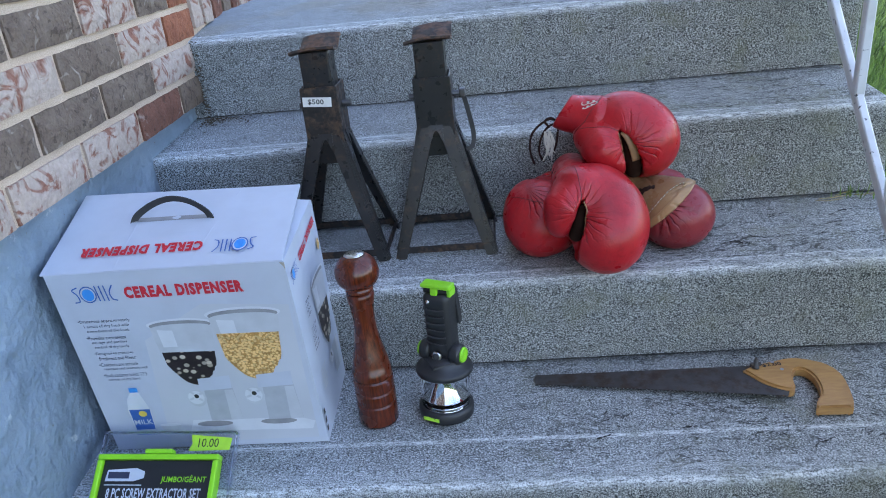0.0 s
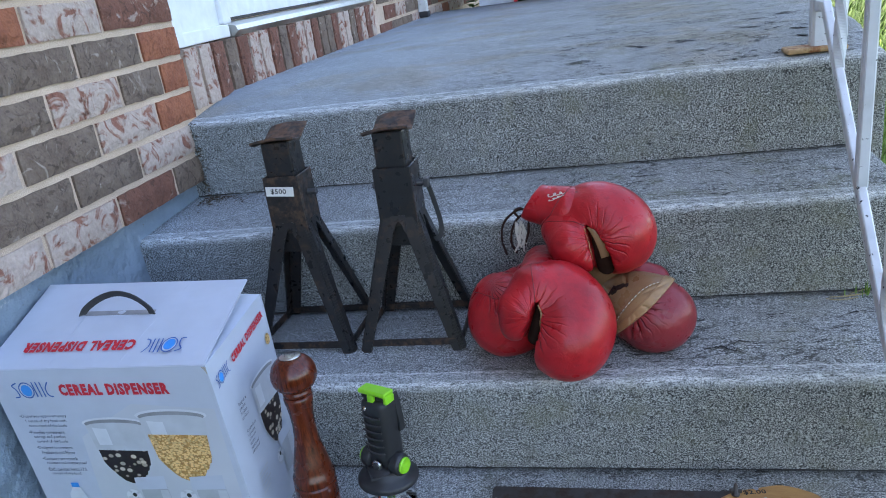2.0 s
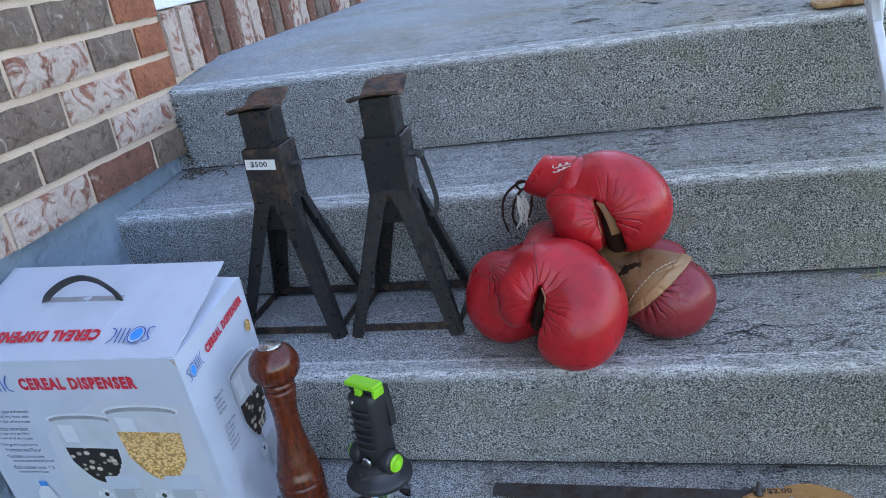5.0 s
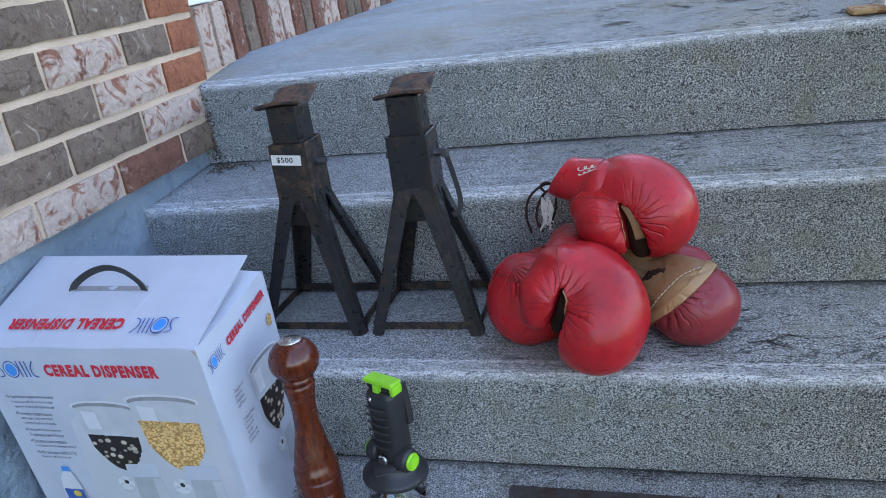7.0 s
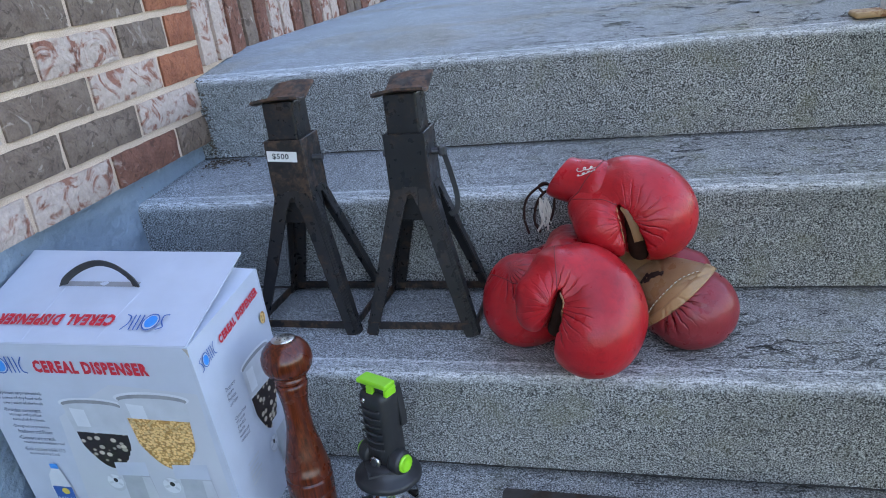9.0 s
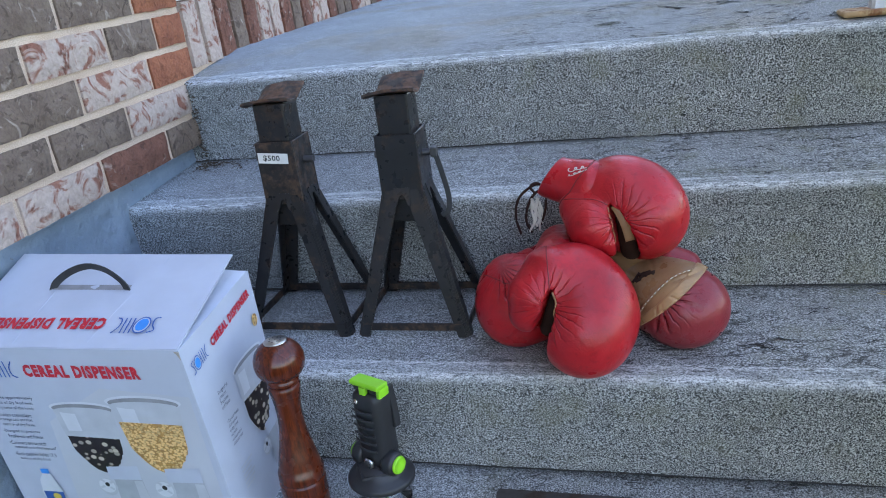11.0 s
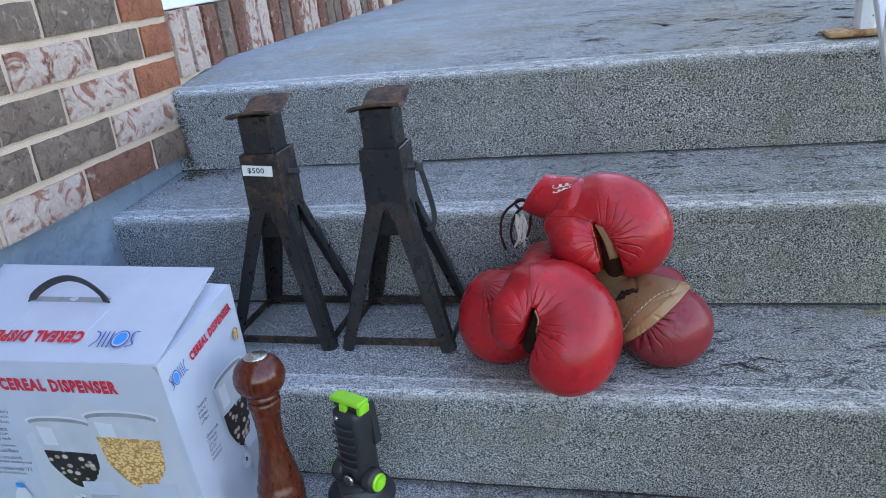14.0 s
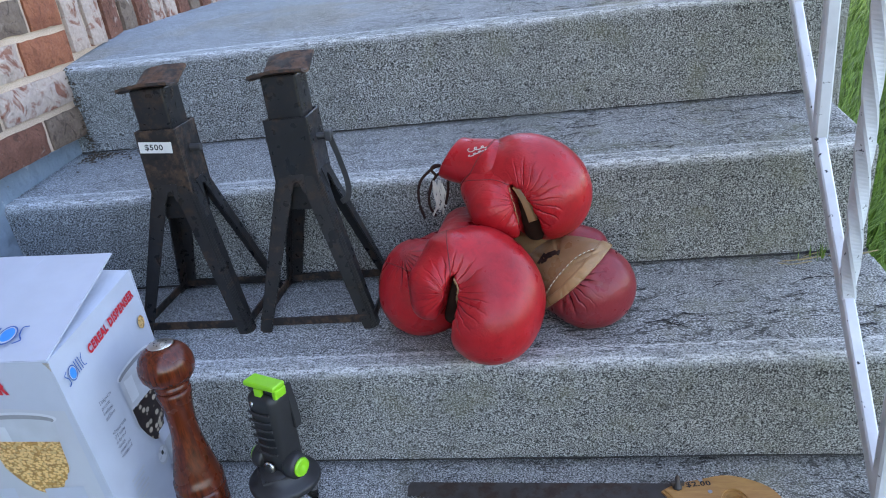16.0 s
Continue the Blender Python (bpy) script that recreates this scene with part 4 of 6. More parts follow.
        self.ellipse("printed_knob", u - w * .2, v + h * .55, w * .28, h * .2, M_INK_GREY, 12)
        self.ellipse("printed_knob", u - w * .22, v + h * .57, w * .24, h * .16, M_INK_LIGHT, 12)
        self.ellipse("printed_knob", u - w * .2, v + h * .6, w * .07, h * .05, M_INK_BLACK, 10)
        for k in range(4):
            a = 0.6 + k * math.pi / 2
            self.stroke("printed_knob", [(u - w * .2 + w * .1 * math.cos(a), v + h * .6 + w * .1 * math.sin(a)), (u - w * .2 + w * .27 * math.cos(a), v + h * .6 + w * .2 * math.sin(a))], w * 0.07, M_INK_GREY)


LEAN_Y, LEAN_X = (BY0 - FOOT_Y) / (ZF - BZ0), (BX1 - FOOT_X) / (ZF - BZ0)
front = Face((0, BY0 - LEAN_Y * ZF, 0), (1, 0, 0), (0, LEAN_Y, 1))
front.shape("printed_ground", [(0.10, BZ0 + 0.012), (0.352, BZ0 + 0.012), (0.352, 0.60), (0.22, 0.61), (0.115, 0.55)], plain("grey_wash_ink", (0.515, 0.535, 0.575), 0.45, vary=0.06, scale=6))
front.mark(0.027, 0.6225, 0.069, 0.029)
front.words("printed_title", "CEREAL DISPENSER", 0.109, 0.6265, 0.182, 0.0205, M_INK_RED, 0.058)
LINES = [("•Dispenses approximately", .020, .083, 0), ("1 ounce of dry food with", .027, .072, 1), ("every twist of the knob", .029, .068, 2), ("•Provides convenient", .024, .064, 3.35), ("storage and portion", .030, .056, 4.35), ("control of dry foods", .032, .055, 5.35), ("•Designed to preserve", .027, .063, 6.7), ("Freshness and Flavor", .032, .060, 7.7), ("•Canisters are scratch", .028, .063, 9.05), ("resistant and shatterproof", .033, .072, 10.05), ("•Each canister holds 17.5", .029, .071, 11.4), ("ounces of dry food", .034, .052, 12.4)]
for text, u, w, row in LINES:
    front.words("printed_text", text, u, 0.5860 - row * 0.0089, w, 0.0066, M_INK_NAVY)
front.shape("printed_tray", [(0.14, 0.367), (0.345, 0.362), (0.352, 0.378), (0.33, 0.386), (0.15, 0.39)], M_INK_LIGHT)
for u in (0.185, 0.292):
    front.ellipse("printed_grille", u, 0.381, 0.03, 0.006, M_INK_MID)
front.canister(0.178, 0.462, 0.098, 0.115, M_DARK_CEREAL, 0.56)
front.canister(0.279, 0.468, 0.109, 0.122, M_GOLD_CEREAL, 0.72)
front.stand(0.180, 0.388, 0.056, 0.085)
front.stand(0.276, 0.386, 0.060, 0.090)
front.shape("printed_bottle", [(0.050, 0.376), (0.082, 0.376), (0.085, 0.415), (0.079, 0.440), (0.075, 0.453), (0.062, 0.453), (0.052, 0.440), (0.047, 0.415)], M_INK_LIGHT)
front.shape("printed_bottle", [(0.050, 0.376), (0.082, 0.376), (0.084, 0.418), (0.049, 0.418)], M_INK_BLUE)
front.shape("printed_bottle", [(0.061, 0.453), (0.075, 0.453), (0.075, 0.462), (0.061, 0.462)], M_INK_SKY)
front.ellipse("printed_bottle", 0.07, 0.409, 0.007, 0.006, M_INK_YELLOW)
front.words("printed_word", "MILK", 0.051, 0.387, 0.031, 0.010, M_CARD, 0.01)
front.shape("printed_bowl", [(0.098, 0.366), (0.122, 0.366), (0.129, 0.384), (0.092, 0.384)], M_INK_GREY)
front.ellipse("printed_bowl", 0.1105, 0.384, 0.0185, 0.003, M_INK_LIGHT)

a, b, c, d = [Vector(p) for p in LX]
topface = Face(lid_at(0.5, 0.5, 0.0), a - b, a - d)
topface.words("printed_title", "CEREAL DISPENSER", -0.058, 0.046, 0.193, 0.022, M_INK_RED, 0.055)
topface.mark(-0.140, 0.044, 0.066, 0.031)

side = Face((BX1 + 0.0006 - LEAN_X * ZF, BY0, 0.0), (-0.012, 1, 0), (LEAN_X, 0, 1))
sm = side.m.copy()
side.m = sm @ Matrix.Translation((0.012, 0.624, 0)) @ Matrix.Rotation(0.14, 4, "Z")
side.mark(0.002, 0.0, 0.042, 0.021)
side.words("printed_title", "CEREAL DISPENSER", 0.056, 0.0045, 0.122, 0.0135, M_INK_RED, 0.055)
side.m = sm
side.canister(0.137, 0.452, 0.082, 0.125, M_DARK_CEREAL, 0.58)
side.stand(0.137, 0.385, 0.045, 0.075)
side.ellipse("printed_cereal", 0.183, 0.615, 0.008, 0.01, M_GOLD_CEREAL, 12)
side.words("printed_text", "Designed to\npreserve\nFreshness\nand Flavor", 0.048, 0.548, 0.026, 0.030, M_INK_NAVY)
side.words("printed_text", "•Canister holds\n17.5 ounces\nof dry food\n•Scratch\nresistant and\nshatterproof", 0.050, 0.485, 0.032, 0.044, M_INK_NAVY)
for i in range(6):
    side.shape("printed_line", [(0.05, 0.445 - i * 0.007), (0.083 - 0.004 * (i % 3), 0.445 - i * 0.007), (0.083 - 0.004 * (i % 3), 0.4485 - i * 0.007), (0.05, 0.4485 - i * 0.007)], M_INK_GREY)
for i in range(3):
    side.shape("printed_symbol", [(0.018, 0.352 + i * 0.016), (0.026, 0.352 + i * 0.016), (0.026, 0.362 + i * 0.016), (0.018, 0.362 + i * 0.016)], M_INK_BLACK)

# ---- screw extractor set in its clear pack ----
pack = thing("tool_set_pack", "clear blister pack holding a lime green screw extractor case", "tool set")
PX = Vector((0.998, 0.0, -0.05)).normalized()
PY = Vector((-0.157, 0.785, 0.60))
PY = (PY - PX * PY.dot(PX)).normalized()
PM = basis(Vector((0.006, -0.392, 0.254)), PX, PY)


def packed(bm):
    bmesh.ops.transform(bm, matrix=PM, verts=bm.verts)
    return bm


def frame_bm(x0, y0, x1, y1, w, z0, z1):
    bm = cuboid((x0, y0, z0), (x1, y0 + w, z1), 0.002)
    cuboid((x0, y1 - w, z0), (x1, y1, z1), 0.002, bm=bm)
    cuboid((x0, y0 + w + 0.0002, z0), (x0 + w, y1 - w - 0.0002, z1), 0.002, bm=bm)
    cuboid((x1 - w, y0 + w + 0.0002, z0), (x1, y1 - w - 0.0002, z1), 0.002, bm=bm)
    return bm


PW, PH = 0.219, 0.222
part("blister", packed(cuboid((0, 0, -0.004), (PW, PH, -0.0028), 0.0004, 1)), M_BLISTER, pack, "clear bluish plastic shell")
part("blister_rim", packed(frame_bm(0, 0, PW, PH, 0.0035, -0.0026, 0.010)), M_BLISTER, pack)
part("case", packed(frame_bm(0.004, 0.005, 0.198, 0.184, 0.0085, -0.002, 0.020)), M_GREEN, pack, "lime green plastic case rim")
part("case_back", packed(cuboid((0.013, 0.014, -0.002), (0.189, 0.175, 0.013), 0.001)), M_INK_BLACK, pack)
part("latch", packed(cuboid((0.078, 0.1845, 0.002), (0.122, 0.192, 0.02), 0.002)), M_GREEN, pack)
part("price_sticker", packed(slab([(0.139, 0.193), (0.206, 0.195), (0.208, 0.214), (0.14, 0.219), (0.144, 0.205)], 0.0006, place=Matrix.Translation((0, 0, -0.0025)))), M_STICKER, pack, "lime green price sticker")


def pack_words(name, text, u, v, w, h, mat, z=0.0136, bold=0.0):
    lettering(name, text, PM @ Matrix.Translation((u, v, z)), w, h, mat, pack, bold)


pack_words("price_writing", "10.00", 0.154, 0.199, 0.033, 0.014, M_INK_BLACK, -0.0015)
pack_words("printed_word", "JUMBO/GÉANT", 0.110, 0.139, 0.072, 0.0135, M_GREEN, bold=0.012)
pack_words("printed_word", "8 PC SCREW EXTRACTOR SET", 0.026, 0.117, 0.150, 0.0155, M_CARD, bold=0.02)
pack_words("printed_word", "JEU D'EXTRACTEURS DE VIS, 8 PC", 0.018, 0.096, 0.166, 0.0155, M_CARD, bold=0.02)
PT = lambda z: Matrix.Translation((0, 0, z))
part("printed_mark", packed(slab([(0.02, 0.143), (0.066, 0.143), (0.082, 0.148), (0.082, 0.158), (0.068, 0.163), (0.022, 0.160)], 0.0004, place=PT(0.0133))), M_CARD, pack)
part("printed_mark", packed(slab([(0.024, 0.147), (0.058, 0.147), (0.058, 0.157), (0.024, 0.157)], 0.0003, place=PT(0.0138))), M_INK_NAVY, pack)
part("printed_line", packed(slab([(0.02, 0.1365), (0.080, 0.1365), (0.080, 0.1380), (0.02, 0.1380)], 0.0003, place=PT(0.0134))), M_CARD, pack)

# ---- pepper mill ----
MZ = tread_z(0.45, -0.14) - 0.001
mill = thing("pepper_mill", "tall turned dark wood pepper mill with metal top", "pepper mill", at=(0.4435, -0.137, MZ), turn=(-4.0, -0.6, 0))
H = 0.291
body = [(0.0, 0), (0.0315, 0), (0.033, 0.004), (0.0333, 0.0340), (0.0332, 0.0346), (0.0310, 0.0362), (0.0310, 0.0378), (0.0332, 0.0394), (0.0333, 0.0400), (0.0335, 0.056), (0.0334, 0.0566), (0.0312, 0.0582), (0.0312, 0.0598), (0.0334, 0.0614), (0.0335, 0.0620), (0.0335, 0.079), (0.0334, 0.0796), (0.0311, 0.0812), (0.0311, 0.0828), (0.0331, 0.0846), (0.0332, 0.0852), (0.0330, 0.096), (0.0305, 0.100), (0.0298, 0.108), (0.0262, 0.124), (0.0214, 0.145), (0.0184, 0.165), (0.0176, 0.182), (0.0184, 0.198), (0.0204, 0.212), (0.0222, 0.220), (0.0226, 0.226), (0.0205, 0.2285), (0.0, 0.2285)]
TALL = 1.035
mill_body = part("body", lathe([(r, z * TALL) for r, z in body], 48), M_MILL, mill, smooth=True)
head = [(0.0, 0.2292), (0.0205, 0.2292), (0.0222, 0.231), (0.0222, 0.235), (0.0205, 0.2365), (0.0215, 0.239), (0.0285, 0.243), (0.0332, 0.250), (0.0352, 0.259), (0.0345, 0.268), (0.0310, 0.277), (0.025, 0.284), (0.0175, 0.2885), (0.0, 0.2888)]
part("head", lathe([(r, z * TALL) for r, z in head], 48), M_MILL, mill, smooth=True)
cap = part("cap", lathe([(r, z + 0.0102) for r, z in ((0.0, 0.289), (0.0162, 0.289), (0.0165, 0.2902), (0.015, 0.2915), (0.0, 0.292))], 32), M_CHROME, mill, "flat brushed metal cap", True)
for i in range(9):
    a = 2 * math.pi * i / 8
    r = 0.0 if i == 8 else 0.008
    part("pour_hole", lathe([(0.0, 0.2916), (0.0009, 0.2916), (0.0009, 0.2923), (0.0, 0.2923)], 8, axis=Matrix.Translation((r * math.cos(a), r * math.sin(a), 0.0102))), M_INK_BLACK, cap)

# ---- lantern torch ----
LZ = tread_z(0.56, -0.13) - 0.001
lamp = thing("lantern_torch", "black and lime green lantern torch with clear lower lens", "lantern", at=(0.5585, -0.129, LZ), turn=(-4.5, 0.5, -22))
part("base", lathe([(0.0, 0), (0.040, 0), (0.0455, 0.004), (0.0465, 0.014), (0.0455, 0.022), (0.042, 0.024), (0.0, 0.024)], 44), M_RUBBER, lamp, smooth=True)
part("lens", lathe([(0.0395, 0.0245), (0.0408, 0.0245), (0.0408, 0.082), (0.0395, 0.082)], 40), M_CLEAR, lamp, "clear plastic lens", True)
part("reflector", lathe([(0.0, 0.025), (0.0340, 0.0252), (0.0315, 0.029), (0.0225, 0.042), (0.0165, 0.060), (0.0155, 0.070), (0.0150, 0.0815), (0.0, 0.0818)], 36), M_MIRROR, lamp, "mirrored reflector cone", True)
part("shoulder", lathe([(0.0, 0.0822), (0.045, 0.0822), (0.0475, 0.085), (0.0475, 0.090), (0.045, 0.0935), (0.037, 0.096), (0.034, 0.104), (0.030, 0.110), (0.022, 0.114), (0.0, 0.115)], 44), M_RUBBER, lamp, smooth=True)
skirt = bmesh.new()
for sx in (-1, 1):
    slab([(sx * 0.0, -0.0472), (sx * 0.041, -0.018), (sx * 0.043, 0.012), (sx * 0.022, 0.02), (sx * 0.012, -0.02)], 0.004, skirt, Matrix.Translation((0, 0, 0.101)) @ Matrix.Rotation(radians(-14 * sx), 4, "Y") @ Matrix.Scale(0.84, 4))
part("visor", skirt, M_RUBBER2, lamp)
grip = cuboid((-0.0235, -0.02, 0.100), (0.0235, 0.02, 0.227), 0.011, 4)
for v in grip.verts:
    s = (v.co.z - 0.1) / 0.127
    v.co.y += 0.004 - 0.008 * s
    v.co.x *= 0.92 + 0.12 * abs(s - 0.35)
part("grip", grip, M_RUBBER, lamp, smooth=True)
for i in range(6):
    z = 0.140 + i * 0.0122
    part("grip_rib", sweep([(-0.019, -0.0185 - 0.0055 * (z - 0.1) / 0.11, z + 0.001), (-0.006, -0.0205 - 0.0055 * (z - 0.1) / 0.11, z), (0.006, -0.0205 - 0.0055 * (z - 0.1) / 0.11, z), (0.016, -0.0185 - 0.0055 * (z - 0.1) / 0.11, z + 0.0015)], ngon(0.0014, 8)), M_RUBBER2, lamp)
for sx in (-1, 1):
    ax = Matrix.Translation((sx * 0.0185, -0.004, 0.119)) @ Matrix.Rotation(radians(90 * sx), 4, "Y")
    hub = part("pivot", lathe([(0.0, 0), (0.0165, 0), (0.0175, 0.003), (0.0175, 0.013), (0.016, 0.0165), (0.0, 0.0168)], 28, axis=ax), M_RUBBER, lamp, smooth=True)
    part("pivot_cap", lathe([(0.0, 0.0172), (0.0125, 0.0172), (0.013, 0.0185), (0.0115, 0.022), (0.009, 0.0205), (0.0, 0.0202)], 28, axis=ax), M_GREEN, hub, "lime green pivot cap", True)
part("switch", lathe([(0.0, 0), (0.0085, 0), (0.0085, 0.003), (0.007, 0.0042), (0.0, 0.0045)], 24, axis=Matrix.Translation((-0.002, -0.0195, 0.118)) @ Matrix.Rotation(radians(90), 4, "X")), M_CHROME, lamp, "chrome ring switch", True)
part("switch_button", lathe([(0.0, 0), (0.006, 0), (0.005, 0.0012), (0.0, 0.0014)], 20, axis=Matrix.Translation((-0.002, -0.0242, 0.118)) @ Matrix.Rotation(radians(90), 4, "X")), M_RUBBER2, lamp)
part("stud", lathe([(0.0, 0), (0.0038, 0), (0.0035, 0.0018), (0.0, 0.002)], 16, axis=Matrix.Translation((-0.011, -0.0228, 0.214)) @ Matrix.Rotation(radians(84), 4, "X")), M_CHROME, lamp, "small chrome stud", True)
for x0, x1 in ((-0.022, -0.009), (0.005, 0.022)):
    part("hinge", sweep([(x0, -0.008, 0.2285), (x1, -0.008, 0.2285)], ngon(0.006, 12)), M_RUBBER, lamp)
clip = cuboid((-0.025, -0.019, 0.2350), (0.0255, 0.004, 0.2420), 0.0022)
cuboid((-0.008, -0.0195, 0.222), (0.004, -0.013, 0.2355), 0.0018, bm=clip)
cuboid((0.0195, -0.016, 0.223), (0.0262, 0.004, 0.2355), 0.0018, bm=clip)
part("top_clip", clip, M_GREEN, lamp, "lime green swivel clip")
part("belt_clip", sweep([(0.019, 0.012, 0.229), (0.0215, 0.014, 0.205), (0.0240, 0.015, 0.18), (0.0245, 0.015, 0.168)], oblong(0.012, 0.005), up=(1, 0, 0)), M_RUBBER, lamp)
part("name_plate", slab([(-0.014, -0.003), (0.014, -0.003), (0.014, 0.003), (-0.014, 0.003)], 0.0012, place=Matrix.Translation((-0.006, -0.0452, 0.0125)) @ Matrix.Rotation(radians(90), 4, "X")), M_STICKER, lamp)

# ---- hand saw ----
saw = thing("hand_saw", "old hand saw with dull steel blade and beech handle", "saw")
tip_t, tip_b, heel, top = (0.713, -0.051), (0.7105, -0.076), (1.108, -0.1465), (1.085, -0.066)
edge = [tip_t]
edge += [(0.7095, -0.058), tip_b]
nt = 130
for i in range(1, nt):
    s = i / nt
    base = Vector(tip_b).lerp(Vector(heel), s)
    edge.append((base.x, base.y + (0.0 if i % 2 else 0.0026)))
edge += [heel, (1.122, -0.118), (1.12, -0.09), top]


def saw_z(x, y):
    return tread_z(x, y) + 0.004 + 0.010 * (x - 0.71) / 0.4


bl = slab(edge, 0.0013)
for v in bl.verts:
    v.co.z += saw_z(v.co.x, v.co.y)
part("blade", bl, M_BLADE, saw, "dull brown-grey toothed steel blade")
hd = [(1.057, -0.076), (1.077, -0.064), (1.109, -0.055), (1.147, -0.048), (1.187, -0.064), (1.204, -0.087), (1.207, -0.114), (1.201, -0.156), (1.195, -0.183), (1.1925, -0.188), (1.187, -0.1885), (1.144, -0.186), (1.1395, -0.184), (1.1405, -0.179), (1.146, -0.163), (1.158, -0.142), (1.163, -0.111), (1.158, -0.088), (1.148, -0.079), (1.137, -0.084), (1.128, -0.106), (1.125, -0.125), (1.113, -0.131), (1.082, -0.111)]
hd = [(x, y if y > -0.15 else -0.15 + (y + 0.15) * 0.72) for x, y in hd]
hs = spline([(x, y, 0) for x, y in hd] + [(*hd[0], 0)], 4)[:-1]
hb = slab([(p.x, p.y - 0.004 - 0.05 * max(0.0, p.y + 0.10)) for p in hs], 0.0185)
es = [e for e in hb.edges if abs(e.verts[0].co.z - e.verts[1].co.z) < 1e-6]
bmesh.ops.bevel(hb, geom=es, offset=0.0032, segments=2, affect="EDGES")
for v in hb.verts:
    v.co.z += tread_z(v.co.x, v.co.y) + 0.0015
part("handle", hb, M_HANDLE, saw, "pale worn beech pistol handle")
bz = tread_z(1.085, -0.075) + 0.0200
bolt = part("bolt", lathe([(0.0, 0), (0.0065, 0), (0.006, 0.003), (0.004, 0.004), (0.003, 0.017), (0.0, 0.022)], 14, axis=Matrix.Translation((1.078, -0.078, bz))), M_BLADE, saw, smooth=True)
part("wing_nut", cuboid((1.069, -0.080, bz + 0.003), (1.087, -0.076, bz + 0.010), 0.0015), M_BLADE, saw)
for x, y in ((1.118, -0.086), (1.109, -0.066)):
    part("rivet", lathe([(0.0, 0), (0.003, 0), (0.0028, 0.001), (0.0, 0.0012)], 12, axis=Matrix.Translation((x, y, tread_z(x, y) + 0.0201))), M_INK_MID, saw)
lettering("price_writing", "$2.00", basis((1.090, -0.0800, tread_z(1.1, -0.0800) + 0.0210), (1, 0.1, 0), (-0.1, 1, 0.05)), 0.032, 0.010, M_INK_BLACK, saw, 0.02)


# ---- jack stands ----
def leg_bar(a, b, side_x, side_y, w0=0.0310, w1=0.0215, t=0.0035):
    """An angle-iron leg from a down to b, its corner turned outward."""
    bm = bmesh.new()
    rings = []
    for p, w in ((a, w0), (b, w1)):
        p = Vector(p)
        sx, sy = -side_x, -side_y
        sec = [(0, 0), (sx * w, 0), (sx * w, sy * t), (sx * t, sy * t), (sx * t, sy * w), (0, sy * w)]
        rings.append([bm.verts.new(p + Vector((u, v, 0))) for u, v in sec])
    for i in range(6):
        j = (i + 1) % 6
        bm.faces.new((rings[0][i], rings[0][j], rings[1][j], rings[1][i]))
    bm.faces.new(rings[0])
    bm.faces.new(rings[1])
    bmesh.ops.recalc_face_normals(bm, faces=bm.faces)
    outer = [e for e in bm.edges if {e.verts[0], e.verts[1]} == {rings[0][0], rings[1][0]}]
    bmesh.ops.bevel(bm, geom=outer, offset=0.006, segments=4, affect="EDGES")
    es = [e for e in bm.edges if e.is_valid and abs(e.verts[0].co.z - e.verts[1].co.z) > 0.05 and e.calc_face_angle(0.0) > 1.0]
    bmesh.ops.bevel(bm, geom=es, offset=0.0012, segments=2, affect="EDGES")
    return bm


